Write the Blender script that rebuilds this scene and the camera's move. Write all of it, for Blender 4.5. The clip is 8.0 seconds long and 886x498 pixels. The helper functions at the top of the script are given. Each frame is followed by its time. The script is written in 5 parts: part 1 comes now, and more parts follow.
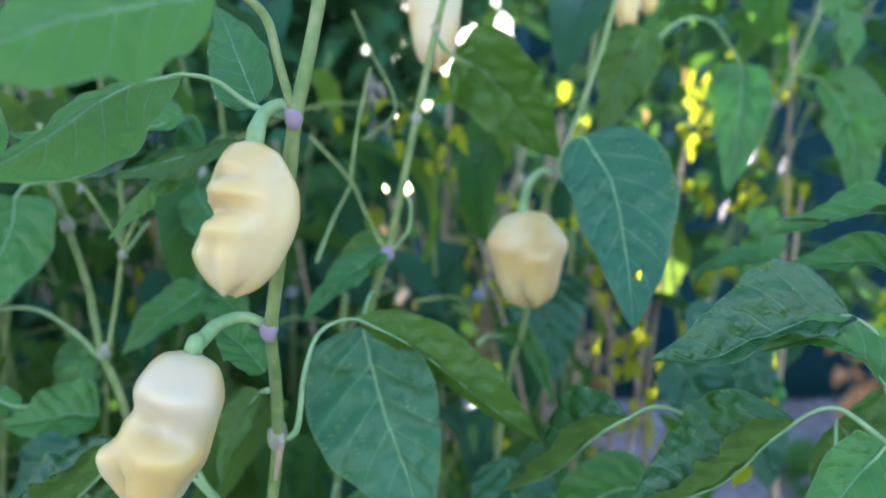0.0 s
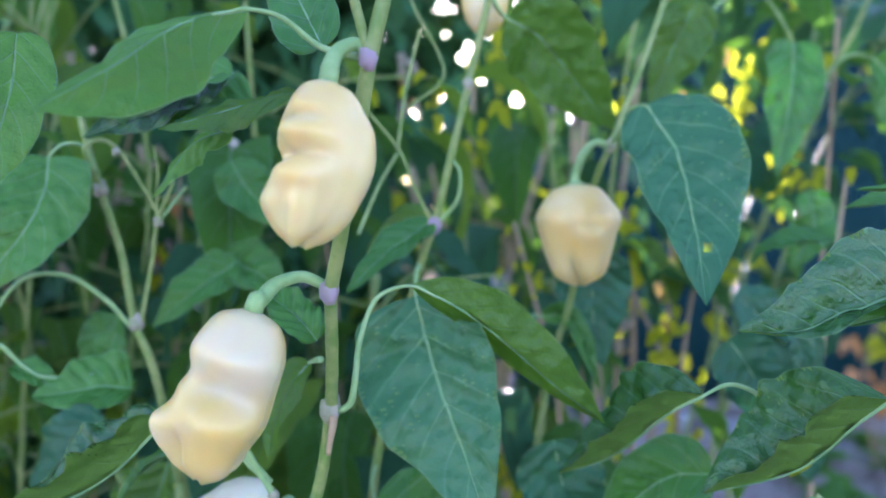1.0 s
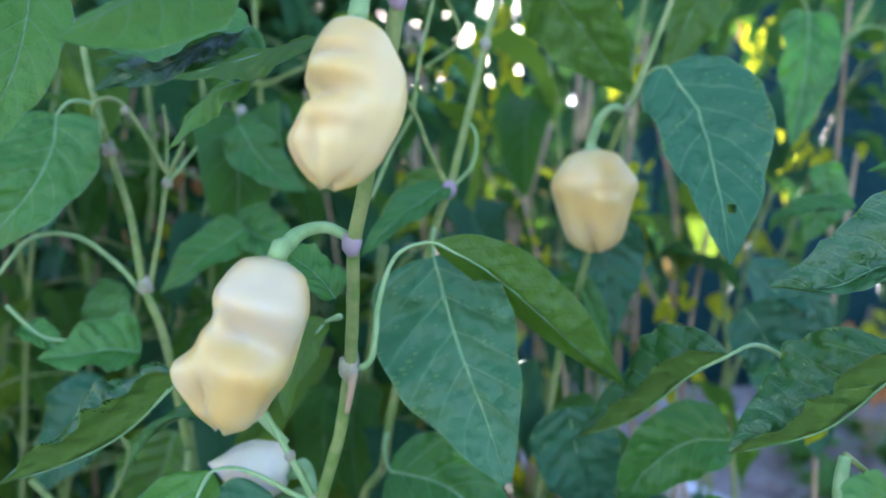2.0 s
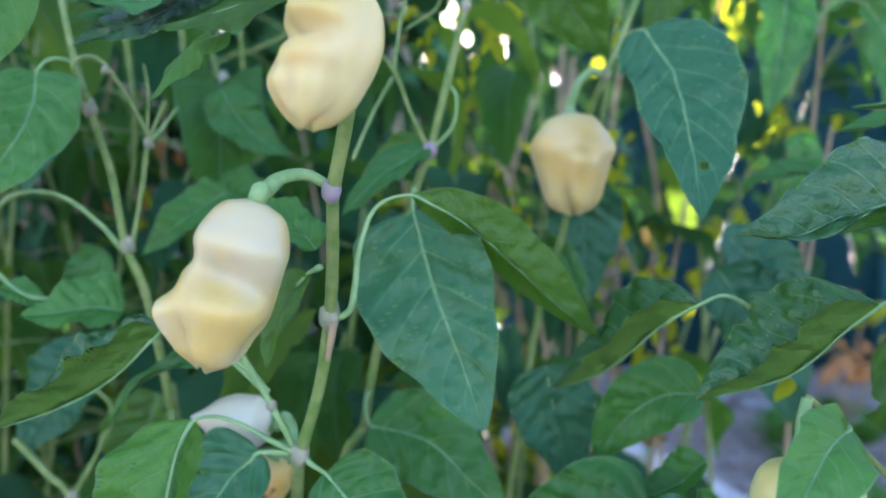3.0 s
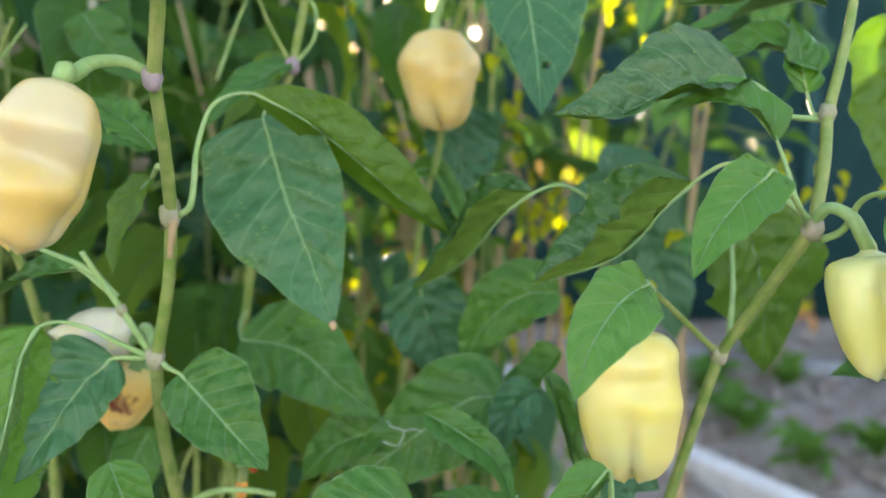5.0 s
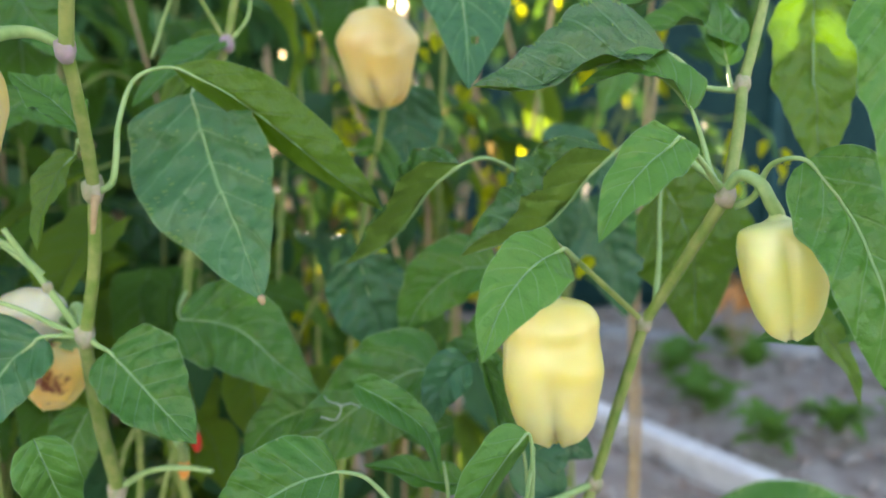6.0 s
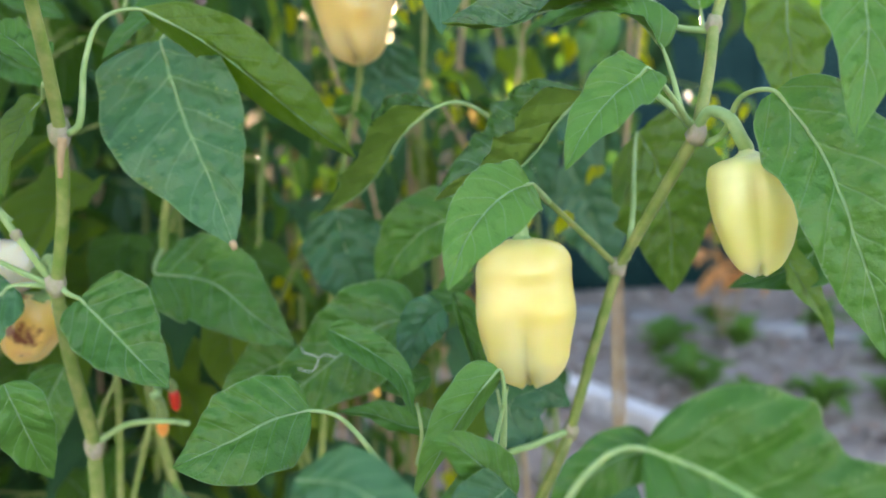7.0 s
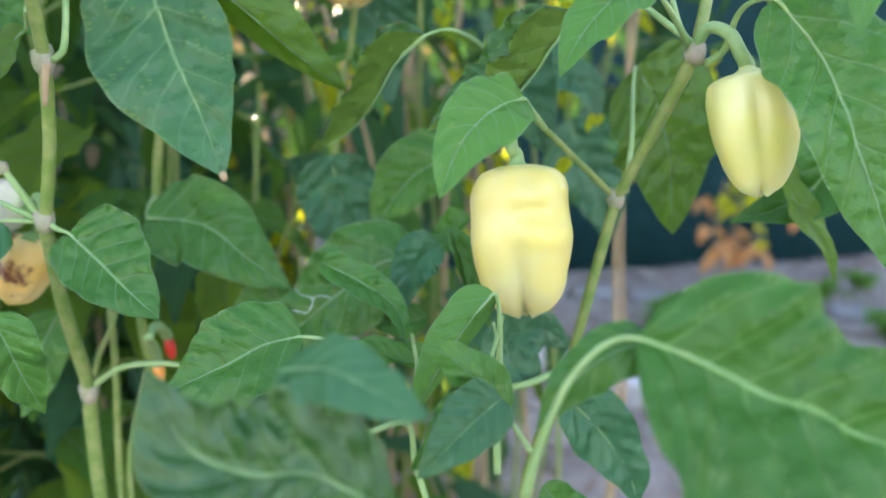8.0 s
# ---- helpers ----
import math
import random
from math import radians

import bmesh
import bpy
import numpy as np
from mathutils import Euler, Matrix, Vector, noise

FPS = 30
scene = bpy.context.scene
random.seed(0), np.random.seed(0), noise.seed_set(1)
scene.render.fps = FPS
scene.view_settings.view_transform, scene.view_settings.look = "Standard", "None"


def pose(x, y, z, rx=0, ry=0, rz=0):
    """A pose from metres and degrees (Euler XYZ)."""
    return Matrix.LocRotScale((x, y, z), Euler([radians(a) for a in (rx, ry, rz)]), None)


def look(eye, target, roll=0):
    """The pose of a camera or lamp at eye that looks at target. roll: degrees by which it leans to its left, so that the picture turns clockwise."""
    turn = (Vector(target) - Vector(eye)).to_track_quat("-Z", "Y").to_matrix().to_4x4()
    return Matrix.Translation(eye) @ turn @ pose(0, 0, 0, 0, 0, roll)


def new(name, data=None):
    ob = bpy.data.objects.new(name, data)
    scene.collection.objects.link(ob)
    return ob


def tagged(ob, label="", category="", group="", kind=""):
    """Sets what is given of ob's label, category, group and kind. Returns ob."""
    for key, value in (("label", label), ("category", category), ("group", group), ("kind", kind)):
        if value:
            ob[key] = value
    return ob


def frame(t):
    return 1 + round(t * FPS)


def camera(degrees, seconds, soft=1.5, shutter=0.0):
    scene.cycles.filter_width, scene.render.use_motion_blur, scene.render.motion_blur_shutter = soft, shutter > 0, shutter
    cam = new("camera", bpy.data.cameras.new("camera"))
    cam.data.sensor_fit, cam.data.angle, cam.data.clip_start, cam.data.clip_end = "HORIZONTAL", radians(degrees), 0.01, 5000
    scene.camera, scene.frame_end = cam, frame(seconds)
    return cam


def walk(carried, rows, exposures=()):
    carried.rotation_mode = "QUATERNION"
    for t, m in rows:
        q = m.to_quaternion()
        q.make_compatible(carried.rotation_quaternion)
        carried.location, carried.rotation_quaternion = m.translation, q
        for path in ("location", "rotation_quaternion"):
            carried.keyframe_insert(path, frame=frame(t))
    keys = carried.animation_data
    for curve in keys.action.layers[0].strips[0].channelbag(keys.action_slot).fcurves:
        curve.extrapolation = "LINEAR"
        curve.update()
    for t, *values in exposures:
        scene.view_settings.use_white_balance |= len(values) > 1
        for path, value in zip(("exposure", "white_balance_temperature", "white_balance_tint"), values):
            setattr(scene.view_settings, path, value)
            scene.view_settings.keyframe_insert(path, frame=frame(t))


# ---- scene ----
cam = camera(65.5, 8.0, soft=1.8)
cam.data.dof.use_dof, cam.data.dof.focus_distance, cam.data.dof.aperture_fstop = True, 0.215, 7.0
METRES, EYE, TILT, LEAN, TURN = 0.17, 0.80, -2.0, 0.0, 0.0
ROWS = [
    (0.0, 0.0, 0.0, 0.0, -0.0, 0.0, 0.0),
    (0.5, -0.0775, 0.0427, -0.0248, 0.1, -0.08, -0.54),
    (1.0, -0.129, 0.09, -0.0712, 0.29, -0.28, -0.98),
    (2.5, -0.191, 0.1211, -0.168, -0.48, -1.87, -1.73),
    (3.0, -0.1688, 0.088, -0.2068, -1.38, -2.46, -1.58),
    (3.5, -0.1066, 0.0565, -0.2487, -2.52, -3.12, -1.22),
    (4.0, -0.059, 0.0378, -0.2809, -3.51, -3.7, -0.77),
    (4.5, -0.005, 0.0353, -0.3342, -4.63, -4.3, -0.28),
    (6.0, 0.1581, -0.0043, -0.4059, -7.91, -5.61, 0.72),
    (6.5, 0.1825, -0.0151, -0.4464, -8.49, -6.12, 0.91),
    (7.0, 0.1952, -0.0159, -0.5025, -8.7, -6.65, 1.16),
    (7.5, 0.212, -0.0083, -0.5616, -8.64, -7.39, 1.43),
    (8.0, 0.2127, -0.0056, -0.624, -8.51, -7.88, 1.67),
]
walk(cam, [(t, pose(0, 0, EYE, TILT, LEAN, TURN) @ pose(METRES * x, METRES * y, METRES * z, 90 + pitch, roll, yaw)) for t, x, y, z, yaw, pitch, roll in ROWS],
     exposures=[(0.0, 2.58, 5450, 25), (1.0, 2.72, 5400, 32), (2.5, 2.57, 5450, 23), (3.0, 2.60, 5600, 23), (3.5, 2.66, 5750, 22), (4.0, 2.74, 6600, 20), (4.5, 2.80, 7750, 17), (6.5, 2.84, 7800, 20), (8.0, 3.02, 6850, 21)])

# ---- world and sun ----
SUN_UP, SUN_AZ = 10.2, -3.0
world = bpy.data.worlds.new("sky")
scene.world = world
world.use_nodes = True
wn = world.node_tree.nodes
sky = wn.new("ShaderNodeTexSky")
sky.sky_type, sky.sun_disc = "NISHITA", False
sky.sun_elevation, sky.sun_rotation = radians(SUN_UP), radians(SUN_AZ)
world.node_tree.links.new(sky.outputs[0], wn["Background"].inputs[0])
wn["Background"].inputs[1].default_value = 0.15
sun_lamp = new("sun", bpy.data.lights.new("sun", "SUN"))
sun_lamp.data.energy, sun_lamp.data.angle, sun_lamp.data.color = 4.0, radians(0.5), (1.0, 0.92, 0.74)
toward = Vector((math.sin(radians(SUN_AZ)) * math.cos(radians(SUN_UP)), math.cos(radians(SUN_AZ)) * math.cos(radians(SUN_UP)), math.sin(radians(SUN_UP))))
sun_lamp.matrix_world = look(toward * 20, (0, 0, 0))


# ---- materials ----
def material(name):
    m = bpy.data.materials.new(name)
    m.use_nodes = True
    nt = m.node_tree
    return m, nt, nt.nodes["Principled BSDF"], nt.nodes["Material Output"]


def mth(nt, op, a, b=None, c=None):
    n = nt.nodes.new("ShaderNodeMath")
    n.operation = op
    for i, v in enumerate((a, b, c)):
        if v is None:
            continue
        if isinstance(v, (int, float)):
            n.inputs[i].default_value = v
        else:
            nt.links.new(v, n.inputs[i])
    return n.outputs[0]


def ramp(nt, value, lo, hi):
    n = nt.nodes.new("ShaderNodeMapRange")
    n.interpolation_type = "SMOOTHSTEP"
    n.inputs["From Min"].default_value, n.inputs["From Max"].default_value = lo, hi
    nt.links.new(value, n.inputs["Value"])
    return n.outputs["Result"]


def blend(nt, fac, a, b):
    n = nt.nodes.new("ShaderNodeMix")
    n.data_type = "RGBA"
    for sock, v in ((n.inputs[0], fac), (n.inputs[6], a), (n.inputs[7], b)):
        if isinstance(v, (int, float)):
            sock.default_value = v
        elif isinstance(v, tuple):
            sock.default_value = (*v, 1)
        else:
            nt.links.new(v, sock)
    return n.outputs[2]


def noise_of(nt, scale, detail=4.0, rough=0.55, coord="Object"):
    tc = nt.nodes.new("ShaderNodeTexCoord")
    n = nt.nodes.new("ShaderNodeTexNoise")
    n.inputs["Scale"].default_value, n.inputs["Detail"].default_value, n.inputs["Roughness"].default_value = scale, detail, rough
    nt.links.new(tc.outputs[coord], n.inputs["Vector"])
    return n.outputs["Fac"]


def bump_of(nt, bsdf, height, strength, distance):
    b = nt.nodes.new("ShaderNodeBump")
    b.inputs["Strength"].default_value, b.inputs["Distance"].default_value = strength, distance
    nt.links.new(height, b.inputs["Height"])
    nt.links.new(b.outputs[0], bsdf.inputs["Normal"])
    return b.outputs[0]


def leaf_material(name, dark, light, vein, glow, through_part, rough=0.27, island=False, cell=1.0, gloss=0.45, quilting=0.0020):
    """A leaf: veins after the blade's own coordinates, mottled green, some light passing through."""
    m, nt, p, out = material(name)
    uv = nt.nodes.new("ShaderNodeUVMap")
    sep = nt.nodes.new("ShaderNodeSeparateXYZ")
    nt.links.new(uv.outputs[0], sep.inputs[0])
    u = sep.outputs[0]
    v = mth(nt, "ABSOLUTE", mth(nt, "MULTIPLY_ADD", sep.outputs[1], 2.0, -1.0))
    info = nt.nodes.new("ShaderNodeObjectInfo")
    wob = mth(nt, "MULTIPLY_ADD", info.outputs["Random"], 0.8, noise_of(nt, 30, 2))
    s = mth(nt, "MULTIPLY_ADD", wob, 0.5, mth(nt, "MULTIPLY", mth(nt, "SUBTRACT", u, mth(nt, "MULTIPLY", v, 0.22)), 7.0))
    near = mth(nt, "ABSOLUTE", mth(nt, "SUBTRACT", mth(nt, "FRACT", s), 0.5))
    side = mth(nt, "MULTIPLY", ramp(nt, near, 0.435, 0.49), mth(nt, "SUBTRACT", 1.0, mth(nt, "MULTIPLY", v, 0.75)))
    rib = mth(nt, "SUBTRACT", 1.0, ramp(nt, v, 0.012, 0.045))
    rim = mth(nt, "MULTIPLY", ramp(nt, v, 0.955, 0.995), 0.45)
    faint = mth(nt, "MULTIPLY", side, mth(nt, "MULTIPLY_ADD", noise_of(nt, 45, 2), 0.75, 0.02))
    veins = mth(nt, "MINIMUM", mth(nt, "ADD", mth(nt, "ADD", faint, rim), mth(nt, "MULTIPLY", rib, 0.8)), 1.0)
    blotch = ramp(nt, noise_of(nt, 35, 5, 0.6), 0.3, 0.75)
    rnd = nt.nodes.new("ShaderNodeNewGeometry").outputs["Random Per Island"] if island else info.outputs["Random"]
    shade = mth(nt, "MULTIPLY_ADD", rnd, 0.5, mth(nt, "MULTIPLY", blotch, 0.10))
    green = blend(nt, shade, dark, light)
    speck = mth(nt, "MULTIPLY", ramp(nt, noise_of(nt, 420, 2, 0.5), 0.68, 0.76), 0.15)
    col = blend(nt, speck, blend(nt, veins, green, vein), light)
    nt.links.new(col, p.inputs["Base Color"])
    p.inputs["Roughness"].default_value = rough
    p.inputs["Specular IOR Level"].default_value = gloss
    fine = noise_of(nt, 700, 3, 0.6)
    tc = nt.nodes.new("ShaderNodeTexCoord")
    cells = nt.nodes.new("ShaderNodeTexVoronoi")
    cells.feature = "SMOOTH_F1"
    cells.inputs["Scale"].default_value = 210 * cell
    nt.links.new(tc.outputs["Object"], cells.inputs["Vector"])
    quilt = mth(nt, "MULTIPLY_ADD", noise_of(nt, 90 * cell, 3, 0.5), 0.35, mth(nt, "MULTIPLY", cells.outputs["Distance"], -0.9))
    h = mth(nt, "MULTIPLY_ADD", fine, 0.25, mth(nt, "MULTIPLY_ADD", veins, -0.22, quilt))
    nrm = bump_of(nt, p, h, 0.9, quilting / cell)
    tr = nt.nodes.new("ShaderNodeBsdfTranslucent")
    nt.links.new(blend(nt, veins, glow, vein), tr.inputs["Color"])
    nt.links.new(nrm, tr.inputs["Normal"])
    mix = nt.nodes.new("ShaderNodeMixShader")
    mix.inputs[0].default_value = through_part
    nt.links.new(p.outputs[0], mix.inputs[1])
    nt.links.new(tr.outputs[0], mix.inputs[2])
    nt.links.new(mix.outputs[0], out.inputs[0])
    return m


def plain_material(name, c1, c2, scale, rough, bump=0.3, dist=0.001, detail=5.0, spec=0.4, sss=0.0, vary=0.0):
    m, nt, p, out = material(name)
    f = ramp(nt, noise_of(nt, scale, detail, 0.6), 0.3, 0.7)
    if vary:
        info = nt.nodes.new("ShaderNodeObjectInfo")
        f = mth(nt, "MULTIPLY_ADD", info.outputs["Random"], vary, mth(nt, "MULTIPLY", f, 1.0 - vary))
    nt.links.new(blend(nt, f, c1, c2), p.inputs["Base Color"])
    p.inputs["Roughness"].default_value, p.inputs["Specular IOR Level"].default_value = rough, spec
    if sss:
        p.inputs["Subsurface Weight"].default_value = sss
        p.inputs["Subsurface Radius"].default_value = (1.0, 0.7, 0.25)
        p.inputs["Subsurface Scale"].default_value = 0.006
    bump_of(nt, p, noise_of(nt, scale * 6, 4, 0.6), bump, dist)
    return m


LEAF = leaf_material("pepper leaf", (0.046, 0.166, 0.028), (0.094, 0.275, 0.040), (0.26, 0.45, 0.19), (0.19, 0.42, 0.03), 0.36)
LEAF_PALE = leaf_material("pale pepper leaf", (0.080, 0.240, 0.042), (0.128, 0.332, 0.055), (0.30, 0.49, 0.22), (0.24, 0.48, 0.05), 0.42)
# Lighter copy of the leaf green: light on and through the blade, put into colour.
LEAF_BRIGHT = leaf_material("brightened light green leaf", (0.125, 0.300, 0.050), (0.185, 0.400, 0.070), (0.34, 0.52, 0.24), (0.30, 0.58, 0.06), 0.55)
LEAF_OLIVE = leaf_material("backlit pepper leaf", (0.095, 0.215, 0.032), (0.150, 0.300, 0.045), (0.22, 0.34, 0.10), (0.30, 0.46, 0.03), 0.58)
LEAF_BLUE = leaf_material("blue-green pepper leaf", (0.040, 0.150, 0.062), (0.080, 0.225, 0.082), (0.22, 0.42, 0.17), (0.14, 0.35, 0.05), 0.30)
# Paler underside green, with light coming through the fold put into it as well.
LEAF_LIME = leaf_material("light olive leaf side", (0.135, 0.255, 0.042), (0.185, 0.325, 0.058), (0.27, 0.42, 0.13), (0.34, 0.54, 0.05), 0.50, rough=0.45)
LEAF_DEEP = leaf_material("deep green pepper leaf", (0.034, 0.140, 0.066), (0.062, 0.215, 0.090), (0.06, 0.17, 0.08), (0.09, 0.24, 0.03), 0.32)
LEAF_UNDER = leaf_material("leaf underside", (0.115, 0.25, 0.065), (0.160, 0.31, 0.085), (0.22, 0.38, 0.17), (0.14, 0.32, 0.04), 0.45, rough=0.55)
# Glossy top side; its green is darkened for wings that get little light.
LEAF_GLOSS = leaf_material("glossy crinkled leaf", (0.022, 0.098, 0.014), (0.050, 0.165, 0.024), (0.22, 0.40, 0.17), (0.14, 0.34, 0.03), 0.22, rough=0.20, cell=0.75, gloss=0.8, quilting=0.0030)
# Sunlight through leaves, put into a bright yellow leaf colour.
LEAF_FLECK = leaf_material("sun-fleck yellow leaf", (0.62, 0.60, 0.02), (0.78, 0.72, 0.03), (0.7, 0.66, 0.10), (0.80, 0.86, 0.02), 0.6)
LEAF_HEDGE = leaf_material("hedge leaf", (0.048, 0.160, 0.068), (0.115, 0.300, 0.110), (0.03, 0.09, 0.035), (0.09, 0.20, 0.02), 0.30, island=True)
LEAF_FAR = leaf_material("far tree leaf", (0.013, 0.040, 0.032), (0.030, 0.072, 0.046), (0.03, 0.06, 0.035), (0.03, 0.07, 0.015), 0.15, island=True)
LEAF_BROAD = leaf_material("broad rich green leaf", (0.030, 0.130, 0.014), (0.062, 0.205, 0.022), (0.22, 0.42, 0.13), (0.13, 0.34, 0.02), 0.30, rough=0.40, gloss=0.45)
LEAF_TAN = leaf_material("dried tan leaf", (0.30, 0.20, 0.09), (0.46, 0.33, 0.15), (0.5, 0.38, 0.2), (0.60, 0.42, 0.12), 0.5, island=True)
# Sky gaps and sunlit scraps, put into a pale leaf colour.
LEAF_GAP = leaf_material("pale sky-gap leaf", (0.62, 0.50, 0.40), (0.78, 0.68, 0.56), (0.7, 0.6, 0.5), (0.85, 0.70, 0.50), 0.5)
# Orange raised until it holds the sunlit look of far bright spots.
LEAF_ORANGE = leaf_material("bright orange spot leaf", (0.80, 0.33, 0.10), (0.88, 0.50, 0.28), (0.8, 0.5, 0.3), (0.80, 0.35, 0.05), 0.4)
STALK = plain_material("pepper stalk", (0.13, 0.22, 0.042), (0.26, 0.30, 0.10), 120, 0.45, sss=0.1)
STALK_PALE = plain_material("pale green stalk", (0.20, 0.34, 0.12), (0.30, 0.44, 0.19), 110, 0.45, sss=0.15)
RIB = plain_material("leaf rib", (0.17, 0.33, 0.12), (0.24, 0.40, 0.17), 110, 0.45)
NODE = plain_material("swollen pale node", (0.24, 0.27, 0.13), (0.40, 0.33, 0.28), 200, 0.6, 0.5, 0.0008)
NODE_PURPLE = plain_material("purple node", (0.34, 0.225, 0.32), (0.30, 0.25, 0.24), 150, 0.55, 0.4, 0.0006)
def pepper_skin(name, pale, deep, rot=None):
    """Waxy pepper skin, paler and deeper in uneven bands across the fruit."""
    m, nt, p, out = material(name)
    tc = nt.nodes.new("ShaderNodeTexCoord")
    mp = nt.nodes.new("ShaderNodeMapping")
    mp.inputs["Scale"].default_value = (34, 34, 44)
    nt.links.new(tc.outputs["Object"], mp.inputs[0])
    n = nt.nodes.new("ShaderNodeTexNoise")
    n.inputs["Scale"].default_value, n.inputs["Detail"].default_value, n.inputs["Roughness"].default_value = 1.0, 2.0, 0.5
    nt.links.new(mp.outputs[0], n.inputs["Vector"])
    f = mth(nt, "MULTIPLY_ADD", noise_of(nt, 300, 3), 0.12, mth(nt, "MULTIPLY", ramp(nt, n.outputs["Fac"], 0.32, 0.70), 0.9))
    col = blend(nt, f, pale, deep)
    if rot:
        col = blend(nt, ramp(nt, noise_of(nt, 55, 4, 0.5), 0.56, 0.64), col, rot)
    nt.links.new(col, p.inputs["Base Color"])
    p.inputs["Roughness"].default_value, p.inputs["Specular IOR Level"].default_value = 0.32, 0.7
    p.inputs["Subsurface Weight"].default_value, p.inputs["Subsurface Scale"].default_value = 0.85, 0.009
    p.inputs["Subsurface Radius"].default_value = (1.0, 0.75, 0.25)
    bump_of(nt, p, noise_of(nt, 220, 3, 0.5), 0.12, 0.0008)
    return m


CREAM = pepper_skin("cream pepper skin", (0.68, 0.55, 0.27), (0.66, 0.46, 0.14))
IVORY = pepper_skin("ivory pepper skin", (0.61, 0.525, 0.345), (0.62, 0.44, 0.13))
WHITE = pepper_skin("white pepper skin", (0.74, 0.69, 0.57), (0.70, 0.61, 0.42))
LEMON = pepper_skin("pale lemon pepper skin", (0.705, 0.635, 0.30), (0.68, 0.57, 0.15))
LIME_SKIN = pepper_skin("lime-yellow pepper skin", (0.68, 0.675, 0.315), (0.64, 0.62, 0.175))
ROT = pepper_skin("browned pepper skin", (0.86, 0.66, 0.30), (0.82, 0.52, 0.14), (0.20, 0.04, 0.015))
RED = plain_material("red pepper skin", (0.50, 0.02, 0.01), (0.65, 0.05, 0.02), 60, 0.3, 0.05, 0.0006, sss=0.2)
ORANGE = plain_material("orange pepper skin", (0.70, 0.22, 0.04), (0.80, 0.38, 0.10), 60, 0.32, 0.05, 0.0006, sss=0.2)
CALYX = plain_material("pale yellow-green calyx", (0.52, 0.58, 0.24), (0.62, 0.66, 0.34), 90, 0.4, 0.2, 0.0006, sss=0.2)
DRY = plain_material("dry straw stalk", (0.30, 0.20, 0.11), (0.46, 0.34, 0.20), 70, 0.75, 0.5, 0.001, vary=0.4)
SOIL = plain_material("dusty garden soil", (0.30, 0.235, 0.215), (0.47, 0.40, 0.37), 9, 0.95, 0.9, 0.02, detail=8.0, spec=0.15)
CLOD = plain_material("soil clod", (0.28, 0.23, 0.21), (0.58, 0.52, 0.51), 30, 0.95, 0.8, 0.006, spec=0.15, vary=0.6)
LITTER = plain_material("dead leaf litter", (0.20, 0.10, 0.08), (0.42, 0.34, 0.29), 30, 0.8, 0.5, 0.003, vary=0.7)
CONCRETE = plain_material("pale concrete", (0.58, 0.55, 0.57), (0.74, 0.72, 0.74), 25, 0.85, 0.6, 0.004, detail=8.0, spec=0.2)
BRICK = plain_material("grey paver", (0.24, 0.23, 0.24), (0.40, 0.39, 0.41), 18, 0.9, 0.6, 0.004, spec=0.2, vary=0.4)
NET = plain_material("dark green shade cloth", (0.004, 0.022, 0.023), (0.012, 0.044, 0.044), 9, 0.9, 0.6, 0.004, spec=0.03)
WIRE = plain_material("dark green plastic wire", (0.012, 0.055, 0.065), (0.025, 0.085, 0.095), 30, 0.6, 0.2, 0.001, spec=0.1)
BOUNCE_WALL = plain_material("pale bounce wall surface", (0.50, 0.46, 0.40), (0.62, 0.58, 0.52), 6, 0.85, 0.5, 0.01, spec=0.15)
WHITE_MARK = plain_material("pale leaf miner trail", (0.62, 0.70, 0.58), (0.72, 0.78, 0.66), 120, 0.6, 0.2, 0.0003)


# ---- builders ----
def thing(name, base, label, category, group=""):
    ob = tagged(new(name), label, category, group)
    ob.location = base
    ob.empty_display_size = 0.02
    return ob


def link(name, mesh, mat, parent, label="", kind="", m=None):
    if not mesh.materials:
        mesh.materials.append(mat)
    ob = tagged(new(name, mesh), label, kind=kind)
    ob.parent = parent
    if parent is not None and parent.type == "EMPTY":
        ob.matrix_parent_inverse = Matrix.Translation(-parent.location)
    if m is not None:
        ob.matrix_basis = m
    return ob


def part(name, bm, mat, parent, label="", kind=""):
    mesh = bpy.data.meshes.new(name)
    bm.normal_update()
    bm.to_mesh(mesh)
    bm.free()
    for poly in mesh.polygons:
        poly.use_smooth = True
    return link(name, mesh, mat, parent, label, kind)


def curve_points(pts, n):
    """n + 1 points on a smooth line through the given ones."""
    p = [Vector(q) for q in pts]
    if len(p) == 2:
        return [p[0].lerp(p[1], i / n) for i in range(n + 1)]
    p = [p[0] * 2 - p[1]] + p + [p[-1] * 2 - p[-2]]
    lens = [0.0]
    for i in range(1, len(p) - 2):
        lens.append(lens[-1] + (p[i + 1] - p[i]).length)
    made = []
    for k in range(n + 1):
        s = lens[-1] * k / n
        i = max(j for j in range(len(lens) - 1) if lens[j] <= s + 1e-9)
        f = min(1.0, (s - lens[i]) / max(1e-9, lens[i + 1] - lens[i]))
        a, b, c, d = p[i:i + 4]
        made.append(0.5 * (2 * b + (c - a) * f + (2 * a - 5 * b + 4 * c - d) * f * f + (3 * b - a - 3 * c + d) * f ** 3))
    return made


